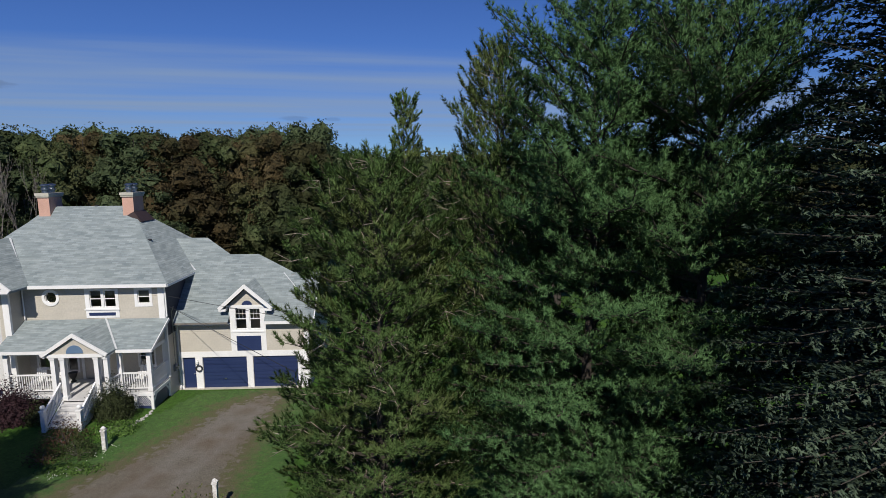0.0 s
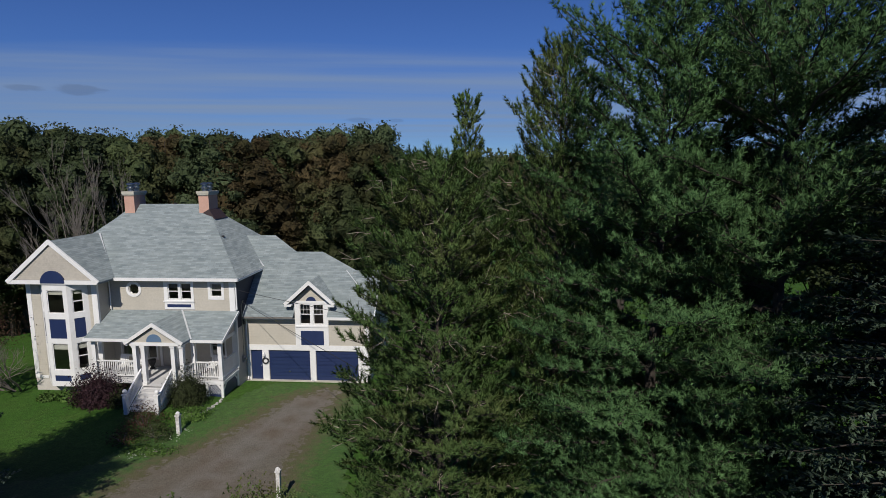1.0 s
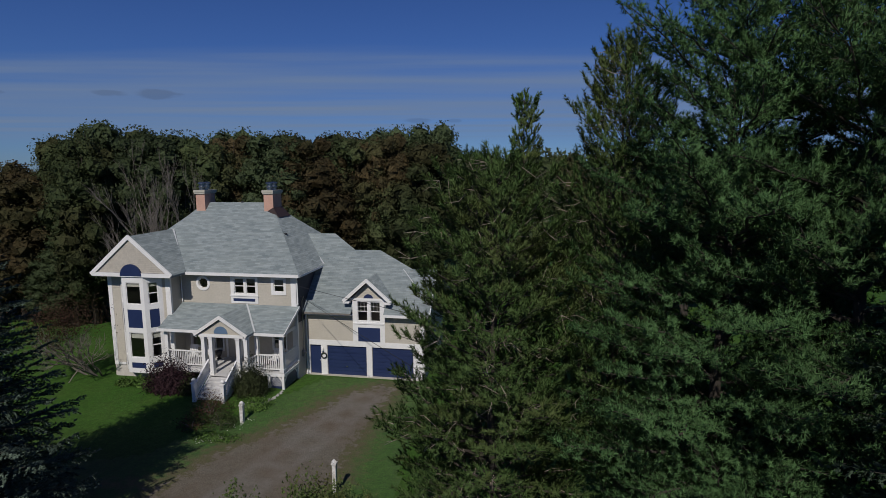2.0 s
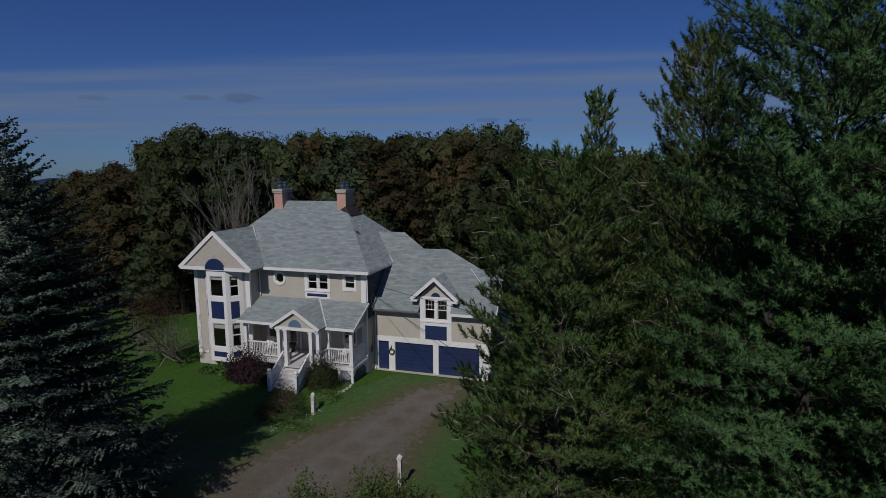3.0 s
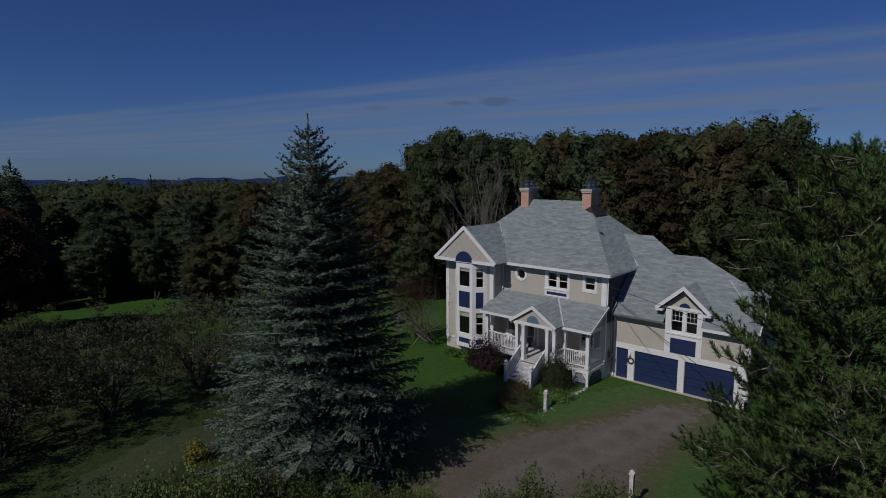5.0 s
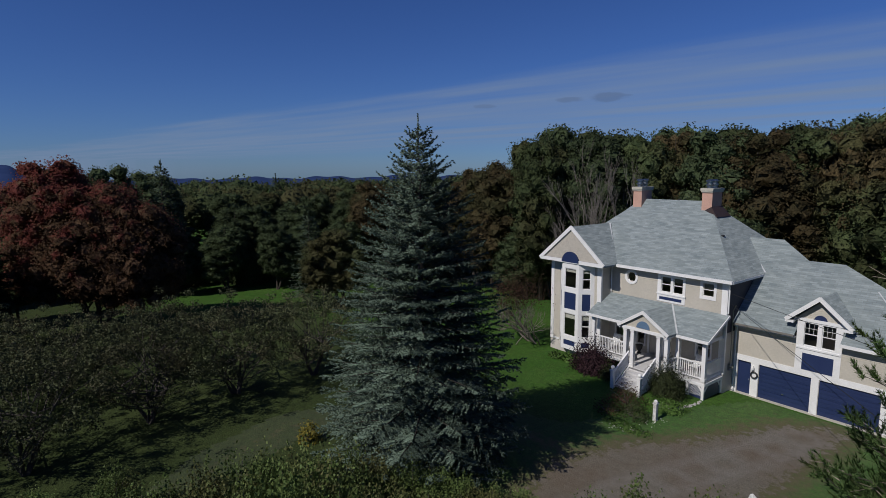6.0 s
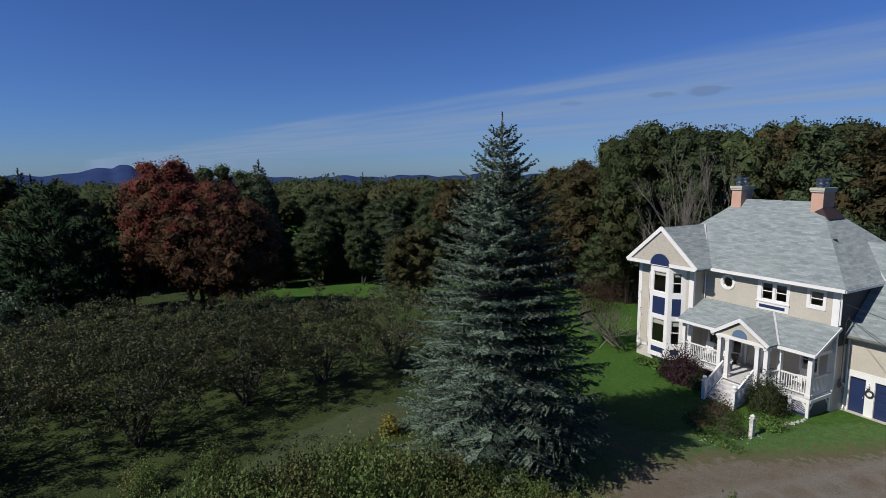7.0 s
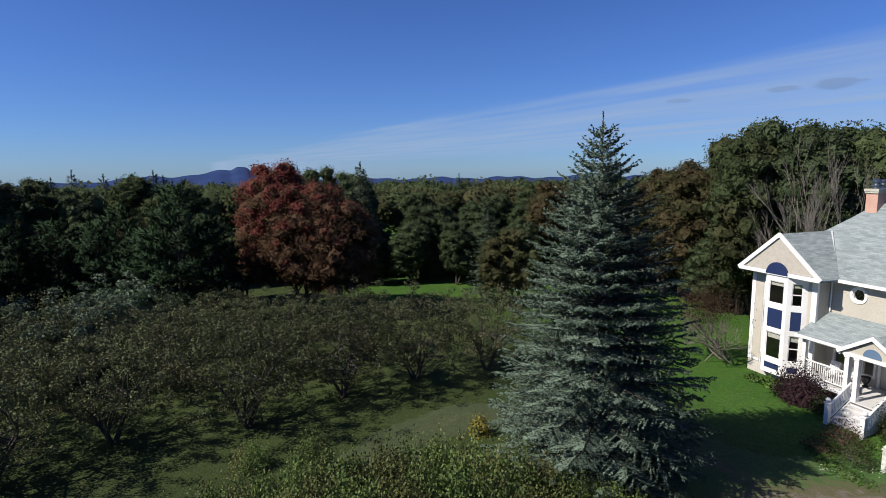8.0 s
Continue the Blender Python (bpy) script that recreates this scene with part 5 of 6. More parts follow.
for (x0, y0), (x1, y1) in zip(back, back[1:]):
    b.slab([gp(x0, y0), gp(x1, y1), (x1, 9.0, 4.4), (x0, 9.0, 4.4)], 0.12)
part("garage_roof", b, SHINGLE, house, "grey shingle garage roof")
b = Build()
dx0, dx1, dm, dz0, dz1, dy = 1.40, 4.70, 3.06, 5.50, 6.99, -0.38
b.slab([(dm, dy, dz1), (dx0, dy, dz0), (dx0, 0.55, dz0), (dm, 2.15, dz1)], 0.11)
b.slab([(dm, dy, dz1), (dx1, dy, dz0), (dx1, 0.55, dz0), (dm, 2.15, dz1)], 0.11)
part("dormer_roof", b, SHINGLE, house, "small gabled dormer roof")
for x in (1.93, 4.13):
    b = Build()
    b.prism([(x, GY + 0.2, gz(GY + 0.2) - 0.1), (x, GY + 0.2, dz0 + 0.1), (x, 0.75, dz0 + 0.1)], (0.06, 0, 0))
    part("dormer_cheek", b, SIDING, house)
pe, pw = (-3.75, 3.97), (MY, 5.21)
pz = lambda y: 3.97 + (y + 3.75) * 0.504
qx0, qx1, qy, qz0, qz1 = -7.02, -3.45, -4.65, 4.05, 5.23
qm = (qx0 + qx1) / 2
b = Build()
b.slab([(-10.3, -3.75, 3.97), (-7.0, -3.75, 3.97), (-7.0, WY, pz(WY)), (-10.3, WY, pz(WY))], 0.10)
b.slab([(WX1, WY, pz(WY)), (-7.0, WY, pz(WY)), (-7.0, MY, 5.21), (WX1, MY, 5.21)], 0.10)
b.slab([(-7.0, -3.75, 3.97), (qm, MY, 5.21), (-7.0, MY, 5.21)], 0.10)
b.slab([(-3.40, -3.75, 3.97), (-1.35, -3.75, 3.97), (-1.35, MY, 5.21), (qm, MY, 5.21)], 0.10)
part("porch_roof", b, SHINGLE, house, "low grey shingle porch roof")
b = Build()
b.slab([(qm, qy, qz1), (qx0 - 0.03, qy, qz0), (qx0 - 0.03, -3.7, qz0), (qm, MY, qz1)], 0.10)
b.slab([(qm, qy, qz1), (qx1 + 0.03, qy, qz0), (qx1 + 0.03, -3.7, qz0), (qm, MY, qz1)], 0.10)
part("portico_roof", b, SHINGLE, house, "small gabled entrance roof")
for p, q, w, h in (((-2.13, 3.49, gz(3.49) + 0.02), (-1.10, 2.60, gz(2.60) + 0.02), 0.10, 0.02), ((4.96, 2.38, gz(2.38) + 0.01), (5.9, 1.5, gz(1.5) + 0.01), 0.07, 0.02),
                   ((-9.50, -1.76, 7.45), (pmid + 0.05, 1.28, 10.0), 0.12, 0.06), ((qx1 + 0.06, -3.72, 4.03), (qm + 0.05, MY - 0.02, 5.24), 0.10, 0.04)):
    b = Build()
    b.beam(p, q, w, h)
    part("valley_flashing", b, VALLEY, house, "pale metal valley flashing")

b = Build()
b.box(PX1 + 0.05, ex1, ey0 - 0.11, ey0 + 0.01, EAVE - 0.16, EAVE + 0.03)
part("gutter", b, WHITE, house, "white gutter")
b = Build()
b.box(ex1 - 0.03, ex1 + 0.03, ey0, 2.7, EAVE - 0.17, EAVE - 0.02)
b.box(WX1, ex1 - 0.03, ey0 + 0.01, MY, EAVE - 0.18, EAVE - 0.14)
b.box(MX1, ex1 - 0.03, MY, 3.0, EAVE - 0.18, EAVE - 0.14)
part("soffit", b, WHITE, house)
bar("rake_board", (PX0 - 0.1, PY - 0.03, PZ0 - 0.05), (pmid + 0.04, PY - 0.03, PZ1 - 0.02), 0.09, 0.26)
bar("rake_board", (PX1 + 0.05, PY - 0.032, PZ0 - 0.05), (pmid - 0.04, PY - 0.032, PZ1 - 0.02), 0.09, 0.26)
board("frieze_board", PX0 - 0.05, PX1 + 0.0, PY - 0.06, PY + 0.0, PZ0 - 0.16, PZ0 + 0.1)
board("soffit", PX0 + 0.1, PX1 - 0.05, PY + 0.01, WY, PZ0 - 0.18, PZ0 - 0.13)
for x0, x1 in ((GX0 + 0.02, 1.915), (4.205, 7.4)):
    if x0 < 0:
        board("gutter", x0, x1, -0.53, -0.44, GE - 0.12, GE - 0.01, GUTTER)
    else:
        board("garage_fascia", x0, x1, -0.53, -0.44, GE - 0.17, GE + 0.0)
    board("soffit", x0, x1, -0.44, GY, GE - 0.20, GE - 0.16)
bar("rake_board", (dx0 - 0.02, dy - 0.02, dz0 - 0.06), (dm + 0.04, dy - 0.02, dz1 - 0.03), 0.08, 0.22)
bar("rake_board", (dx1 + 0.02, dy - 0.022, dz0 - 0.06), (dm - 0.04, dy - 0.022, dz1 - 0.03), 0.08, 0.22)
board("eave_return", dx0 - 0.03, dx0 + 0.42, dy - 0.04, GY - 0.002, dz0 - 0.20, dz0 - 0.07)
board("eave_return", dx1 - 0.42, dx1 + 0.03, dy - 0.04, GY - 0.002, dz0 - 0.20, dz0 - 0.07)
bar("rake_board", (7.4, -0.5, GE - 0.1), (7.4, 2.41, gz(2.41) - 0.1), 0.06, 0.2)
for x0, x1 in ((-10.32, qx0), (qx1 + 0.05, -1.35)):
    board("porch_fascia", x0, x1, -3.84, -3.74, 3.83, 3.99)
bar("rake_board", (-1.36, -3.78, 3.90), (-1.36, MY, 5.13), 0.05, 0.16)
bar("rake_board", (qx0 - 0.02, qy - 0.03, qz0 - 0.05), (qm + 0.04, qy - 0.03, qz1 - 0.03), 0.09, 0.20)
bar("rake_board", (qx1 + 0.02, qy - 0.032, qz0 - 0.05), (qm - 0.04, qy - 0.032, qz1 - 0.03), 0.09, 0.20)
board("frieze_board", qx0 + 0.25, qx1 - 0.25, qy + 0.05, qy + 0.17, qz0 - 0.20, qz0 + 0.0)
board("porch_fascia", qx0 + 0.02, qx0 + 0.14, qy, -3.7, qz0 - 0.2, qz0 - 0.06)
board("porch_fascia", qx1 - 0.14, qx1 - 0.02, qy, -3.7, qz0 - 0.2, qz0 - 0.06)
b = Build()
b.prism([(qx0 + 0.3, qy + 0.10, qz0), (qx1 - 0.3, qy + 0.10, qz0), (qm, qy + 0.10, qz1 - 0.22)], (0, 0.08, 0))
part("portico_gable", b, SIDING, house)


def half_round(cx, y, z, r, mat, name, deep=0.05):
    b = Build()
    b.prism([(cx + r * math.cos(math.pi * k / 20), y, z + r * math.sin(math.pi * k / 20)) for k in range(21)], (0, deep, 0))
    return part(name, b, mat, house)


half_round(qm, qy + 0.06, qz0 + 0.05, 0.47, ARCHBLUE, "arched_panel")
half_round(pmid, PY - 0.075, PZ0 - 0.1, 0.80, BLUE, "arched_panel", 0.09)
half_round(dm, GY - 0.03, 5.56, 0.34, BLUE, "arched_panel")


# windows
def sash_window(x0, x1, z0, z1, y, rail=True, lights=0, blind=0.0, name="window"):
    """A window in a wall that faces the front: sash frame, glass, and a blind or dark room behind."""
    b = Build()
    w = 0.036
    b.box(x0, x0 + w, y + 0.02, y + 0.09, z0, z1)
    b.box(x1 - w, x1, y + 0.02, y + 0.09, z0, z1)
    b.box(x0 + w, x1 - w, y + 0.02, y + 0.09, z0, z0 + w)
    b.box(x0 + w, x1 - w, y + 0.02, y + 0.09, z1 - w, z1)
    zm = (z0 + z1) / 2
    if rail:
        b.box(x0 + w, x1 - w, y + 0.015, y + 0.085, zm - 0.02, zm + 0.02)
    for k in range(1, lights):
        x = x0 + (x1 - x0) * k / lights
        b.box(x - 0.007, x + 0.007, y + 0.03, y + 0.07, zm, z1 - w)
    if lights:
        b.box(x0 + w, x1 - w, y + 0.03, y + 0.07, (zm + z1) / 2 - 0.007, (zm + z1) / 2 + 0.007)
    win = part(name, b, WHITE, house)
    g = Build()
    g.face([(x0 + w, y + 0.055, z0 + w), (x1 - w, y + 0.055, z0 + w), (x1 - w, y + 0.055, z1 - w), (x0 + w, y + 0.055, z1 - w)])
    pane = part("pane", g, GLASS, win, "dark reflecting glass")
    pane.visible_shadow = False
    if blind:
        c = Build()
        c.box(x0 + w, x1 - w, y + 0.13, y + 0.15, z1 - (z1 - z0) * blind, z1)
        part("blind", c, BLIND, win, "pale window blind")
    return win


def casing(x0, x1, z0, z1, ix0, ix1, iz0, iz1, y, proud=0.05, name="window_casing"):
    b = Build()
    b.box(x0, ix0, y - proud, y - 0.001, z0, z1)
    b.box(ix1, x1, y - proud, y - 0.001, z0, z1)
    b.box(ix0, ix1, y - proud, y - 0.001, iz1, z1)
    b.box(ix0, ix1, y - proud, y - 0.001, z0, iz0)
    return part(name, b, WHITE, house)


def panel(x0, x1, z0, z1, y, proud=0.06):
    b = Build()
    b.box(x0, x1, y - proud, y - 0.002, z0, z1)
    return part("navy_panel", b, BLUE, house, "navy painted panel")


casing(-6.32, -4.31, 5.28, 7.12, -6.05, -4.50, 5.95, 7.00, MY)
b = Build()
b.box(-5.36, -5.18, MY - 0.05, MY + 0.1, 5.95, 7.00)
b.box(-6.37, -4.26, MY - 0.10, MY - 0.05, 5.78, 5.86)
part("mullion", b, WHITE, house)
sash_window(-6.05, -5.36, 5.95, 7.00, MY, lights=0, blind=0.32)
sash_window(-5.18, -4.50, 5.95, 7.00, MY, lights=0, blind=0.32)
panel(-6.14, -4.54, 5.42, 5.62, MY)
casing(-3.34, -2.27, 5.95, 7.12, -3.15, -2.44, 6.15, 7.00, MY)
sash_window(-3.15, -2.44, 6.15, 7.00, MY, blind=0.45)
b = Build()
ring = lambda rad, y: [(-8.37 + rad * math.cos(6.28319 * k / 32), y, 6.60 + rad * math.sin(6.28319 * k / 32)) for k in range(32)]
for k in range(32):
    j = (k + 1) % 32
    o, i, o2, i2 = ring(0.52, MY - 0.06), ring(0.36, MY - 0.06), ring(0.52, MY), ring(0.36, MY + 0.10)
    b.face([i[k], i[j], o[j], o[k]][::-1])
    b.face([o[k], o[j], o2[j], o2[k]])
    b.face([i[j], i[k], i2[k], i2[j]])
round_window = part("round_window", b, WHITE, house, "round window with a broad white ring")
g = Build()
g.face(ring(0.38, MY + 0.05)[::-1])
part("pane", g, GLASS, round_window, "dark reflecting glass").visible_shadow = False
casing(-7.85, -7.05, 1.8, 3.52, -7.75, -7.15, 1.9, 3.42, MY)
sash_window(-7.75, -7.15, 1.9, 3.42, MY, rail=False)
casing(-3.45, -2.35, 2.05, 3.55, -3.35, -2.45, 2.15, 3.45, MY)
sash_window(-3.35, -2.45, 2.15, 3.45, MY)
casing(-9.6, -8.4, 2.0, 3.55, -9.5, -8.5, 2.1, 3.45, MY)
sash_window(-9.5, -8.5, 2.1, 3.45, MY)
casing(-6.9, -5.65, 1.36, 3.55, -6.75, -5.80, 1.36, 3.42, MY)
b = Build()
b.box(-6.75, -5.80, MY + 0.05, MY + 0.10, 1.37, 3.42)
for z0, z1 in ((1.5, 2.1), (2.2, 3.25)):
    b.box(-6.62, -6.30, MY + 0.035, MY + 0.05, z0, z1)
    b.box(-6.25, -5.93, MY + 0.035, MY + 0.05, z0, z1)
door = part("front_door", b, SIDING, house, "tan panelled front door")
b = Build()
b.lathe((-5.90, MY + 0.02, 2.30), [(0.03, 0), (0.045, 0.03), (0.03, 0.06)])
part("door_handle", b, BLACK, door)

# the two-storey bay
bx0, bx1, by, cant = pmid - 0.79, pmid + 0.79, PY + 0.03, 0.80
faces = [((bx0, by), (bx1, by)), ((bx1, by), (bx1 + cant, by + cant)), ((bx0 - cant, by + cant), (bx0, by))]
rows = [(1.70, 3.45, "glass"), (3.78, 5.05, "blue"), (5.42, 6.90, "glass"), (0.95, 1.34, "blue")]


def bay_face(p, q, inset):
    """One face of the bay: white boards round windows and navy panels, one above the other."""
    p, q = Vector((*p, 0)), Vector((*q, 0))
    u = (q - p).normalized()
    nrm = Vector((u.y, -u.x, 0))
    ln = (q - p).length
    at = lambda s, out, z: p + u * s + nrm * out + Vector((0, 0, z))
    block = lambda bb, s0, s1, o0, o1, z0, z1: bb.prism([at(s0, o0, z0), at(s1, o0, z0), at(s1, o1, z0), at(s0, o1, z0)], (0, 0, z1 - z0))
    b = Build()
    s0, s1 = inset, ln - inset
    block(b, 0, s0, -0.1, 0, 0.62, 7.32)
    block(b, s1, ln, -0.1, 0, 0.62, 7.32)
    edge = 0.62
    for z0, z1, _ in sorted(rows):
        block(b, s0, s1, -0.1, 0, edge, z0)
        edge = z1
    block(b, s0, s1, -0.1, 0, edge, 7.32)
    face = part("bay_window", b, WHITE, house, "two-storey bay of white boards")
    for z0, z1, kind in rows:
        c = Build()
        if kind == "blue":
            block(c, s0, s1, -0.06, -0.02, z0, z1)
            part("navy_panel", c, BLUE, face, "navy painted panel")
            continue
        f = Build()
        for a0, a1, c0, c1 in ((s0, s0 + 0.05, z0, z1), (s1 - 0.05, s1, z0, z1), (s0 + 0.05, s1 - 0.05, z0, z0 + 0.05), (s0 + 0.05, s1 - 0.05, z1 - 0.05, z1)):
            block(f, a0, a1, -0.08, -0.03, c0, c1)
        if ln < 1.4:
            block(f, s0 + 0.05, s1 - 0.05, -0.08, -0.03, (z0 + z1) / 2 - 0.03, (z0 + z1) / 2 + 0.03)
        part("sash", f, WHITE, face)
        c.face([at(s0 + 0.05, -0.055, z0 + 0.05), at(s1 - 0.05, -0.055, z0 + 0.05), at(s1 - 0.05, -0.055, z1 - 0.05), at(s0 + 0.05, -0.055, z1 - 0.05)])
        part("pane", c, GLASS, face, "dark reflecting glass").visible_shadow = False
        k = Build()
        block(k, s0 + 0.05, s1 - 0.05, -0.14, -0.12, z1 - (0.42 if z0 < 3 else 0.30), z1)
        part("blind", k, BLIND, face, "pale window blind")


bay_face(*faces[0], 0.25)
bay_face(*faces[1], 0.27)
bay_face(*faces[2], 0.27)
b = Build()
b.prism([(bx0 - cant, by + cant + 0.12, 0.62), (bx0, by + 0.1, 0.62), (bx1, by + 0.1, 0.62), (bx1 + cant, by + cant + 0.12, 0.62)], (0, 0, 0.06))
b.prism([(bx0 - 0.5, WY + 0.25, 4.2), (bx0, by + 0.16, 4.2), (bx1, by + 0.16, 4.2), (bx1 + 0.5, WY + 0.25, 4.2)], (0, 0, 0.3))
part("bay_floor", b, ROOM, house)

# garage doors, dormer windows
for x0, x1, z0, z1 in doors:
    b = Build()
    n = 4 if x1 - x0 > 1 else 1
    b.box(x0 + 0.003, x1 - 0.003, GY + 0.09, GY + 0.12, z0 + 0.004, z1 - 0.004)
    leaf = part("garage_door" if n > 1 else "side_door", b, BLUE, house, "navy sectional garage door" if n > 1 else "narrow navy side door")
    for k in range(n if n > 1 else 0):
        h = (z1 - z0) / n
        b = Build()
        b.box(x0 + 0.005, x1 - 0.005, GY + 0.06, GY + 0.09, z0 + k * h + 0.008, z0 + (k + 1) * h - 0.008)
        part("door_section", b, BLUE, leaf)
        for r_ in range(2):
            zz = z0 + k * h + h * (0.3 + 0.4 * r_)
            b = Build()
            b.box(x0 + 0.05, x1 - 0.05, GY + 0.046, GY + 0.06, zz - 0.13 * h, zz + 0.13 * h)
            part("raised_panel", b, BLUE, leaf)
    b = Build()
    if n > 1:
        b.box((x0 + x1) / 2 - 0.09, (x0 + x1) / 2 + 0.03, GY + 0.02, GY + 0.05, 0.62, 0.68)
        part("door_handle", b, STEEL, leaf)
    else:
        b.lathe((x1 - 0.09, GY + 0.03, 1.0), [(0.02, 0), (0.035, 0.03), (0.02, 0.06)])
        part("door_handle", b, STEEL, leaf)
b = Build()
b.box(GX0 + 0.2, GX1 - 0.25, GY + 0.3, 7.7, -0.02, 0.02)
b.box(GX0, GX1, GY - 0.25, GY - 0.002, -0.2, 0.03)
part("garage_slab", b, CONCRETE, house)
casing(1.92, 4.20, 2.53, 5.60, 2.29, 3.86, 4.0, 5.36, GY, 0.055)
b = Build()
b.box(2.98, 3.19, GY - 0.05, GY + 0.1, 4.0, 5.36)
b.box(1.75, 4.37, GY - 0.10, GY - 0.056, 5.44, 5.62)
b.box(1.95, 4.17, GY - 0.10, GY - 0.056, 3.80, 3.90)
part("mullion", b, WHITE, house)
panel(2.29, 3.86, 2.56, 3.55, GY, 0.065)
sash_window(2.27, 2.98, 4.0, 5.36, GY, lights=3)
sash_window(3.19, 3.88, 4.0, 5.36, GY, lights=3)

# chimneys
for cx in (-10.975, -5.43):
    ch = Build()
    ch.box(cx - 0.37, cx + 0.37, 2.97, 4.34, 9.3, 12.55)
    body = part("chimney", ch, STUCCO, house, "salmon stucco chimney")
    cap = Build()
    cap.box(cx - 0.42, cx + 0.42, 2.89, 4.42, 12.55, 12.66)
    cap.box(cx - 0.46, cx + 0.46, 2.85, 4.46, 12.66, 12.83)
    part("cap", cap, CONCRETE, body, "stepped concrete cap")
    for fy in (3.25, 3.95):
        fl = Build()
        fl.lathe((cx, fy, 12.83), [(0.19, 0), (0.19, 0.18), (0.27, 0.21), (0.27, 0.28), (0.19, 0.31), (0.19, 0.44), (0.28, 0.47), (0.28, 0.54), (0.10, 0.62)], 14)
        part("flue", fl, STEEL, body, "stainless chimney flue")
    if cx > -8:
        fs = Build()
        fs.prism([(cx + 0.37, 2.93, 10.55), (cx + 0.37, 4.4, 10.55), (cx + 0.40, 4.4, 11.3), (cx + 0.40, 2.93, 11.3)], (0.03, 0, 0))
        fs.face([(cx + 0.40, 2.85, 11.55), (cx + 0.95, 2.62, 10.86), (cx + 0.95, 4.6, 10.86), (cx + 0.40, 4.42, 11.55)])
        fs.face([(cx + 0.40, 2.85, 11.55), (cx - 0.1, 2.93, 11.28), (cx + 0.95, 2.62, 10.86)])
        part("flashing", fs, COPPER, body, "dark brown metal flashing")
b = Build()
b.lathe((-3.45, 1.45, 9.35), [(0.06, 0), (0.06, 0.38), (0.13, 0.40), (0.12, 0.48)], 10)
part("roof_vent", b, BLACK, house, "black roof vent pipe")
b = Build()
b.box(-8.0, -7.8, 3.62, 3.72, 11.86, 11.97)
part("roof_vent", b, BLACK, house)

# porch
b = Build()
b.box(-10.05, -1.62, -3.50, MY - 0.03, 1.24, 1.35)
b.box(-6.6, -3.6, -4.62, -3.50, 1.24, 1.35)
part("porch_deck", b, DECKING, house, "grey painted porch deck")
board("porch_skirt", -10.05, -6.7, -3.53, -3.45, 1.04, 1.24)
board("porch_skirt", -3.5, -1.60, -3.53, -3.45, 1.04, 1.24)
board("porch_skirt", -1.66, -1.58, -3.45, MY, 1.04, 1.24)
for x in (-1.77, -2.75):
    board("porch_pier", x, x + 0.16, -3.54, -3.42, 0.1, 1.04)
board("porch_pier", -1.68, -1.58, MY - 0.25, MY - 0.05, 0.2, 1.04)
bar("bracket", (-1.74, -3.47, 0.72), (-2.0, -3.47, 1.02), 0.05, 0.10)
bar("bracket", (-1.63, -3.40, 0.72), (-1.63, -3.12, 1.02), 0.05, 0.10)
bar("bracket", (-1.63, MY - 0.27, 0.72), (-1.63, MY - 0.52, 1.02), 0.05, 0.10)
b = Build()
for k in range(-6, 9):
    for sign in (1, -1):
        lo_ = np.array([-2.59 + k * 0.11, 0.40])
        f0, f1 = max(0.0, (-2.59 - lo_[0]) / 0.62), min(1.0, (-1.77 - lo_[0]) / 0.62)
        if f1 - f0 < 0.05:
            continue
        z_of = lambda f: 0.40 + 0.62 * f if sign > 0 else 1.02 - 0.62 * f
        b.beam((lo_[0] + 0.62 * f0, -3.47 + 0.01 * sign, z_of(f0)), (lo_[0] + 0.62 * f1, -3.47 + 0.01 * sign, z_of(f1)), 0.010, 0.013, (0, 1, 0))
part("lattice", b, WHITE, house, "white diagonal lattice")
b = Build()
b.box(-2.62, -1.7, -3.42, -3.40, 0.2, 1.04)
b.box(-1.66, -1.64, -3.40, MY - 0.2, 0.2, 1.04)
part("skirt_panel", b, BLUE, house, "navy panel under the porch")


def post(x, y, z0, z1, w=0.24, name="porch_post"):
    b = Build()
    b.box(x - w / 2, x + w / 2, y - w / 2, y + w / 2, z0 + 0.18, z1 - 0.14)
    b.box(x - w / 2 - 0.03, x + w / 2 + 0.03, y - w / 2 - 0.03, y + w / 2 + 0.03, z0, z0 + 0.18)
    b.box(x - w / 2 - 0.035, x + w / 2 + 0.035, y - w / 2 - 0.035, y + w / 2 + 0.035, z1 - 0.14, z1)
    return part(name, b, WHITE, house, "white square porch post")


for x, y in ((-9.9, -3.38), (-7.2, -3.38), (-3.45, -3.38), (-1.75, -3.38), (-6.55, -4.42), (-6.02, -4.42), (-4.15, -4.42), (-3.62, -4.42)):
    post(x, y, 1.35, 3.86)
board("porch_beam", -10.05, -6.9, -3.45, -3.33, 3.66, 3.86)
board("porch_beam", -3.55, -1.62, -3.45, -3.33, 3.66, 3.86)
board("porch_beam", -1.81, -1.69, -3.33, MY, 3.66, 3.86)
board("porch_beam", -1.80, -1.70, -3.3, MY - 0.05, 1.35, 1.5)
b = Build()
b.prism([(-1.70, -3.3, 3.86), (-1.70, MY - 0.03, 3.86), (-1.70, MY - 0.03, 5.0)], (-0.06, 0, 0))
part("porch_gable", b, SIDING, house)
b = Build()
b.box(-10.0, -1.7, -3.6, MY - 0.05, 3.86, 3.89)
part("porch_ceiling", b, WHITE, house)


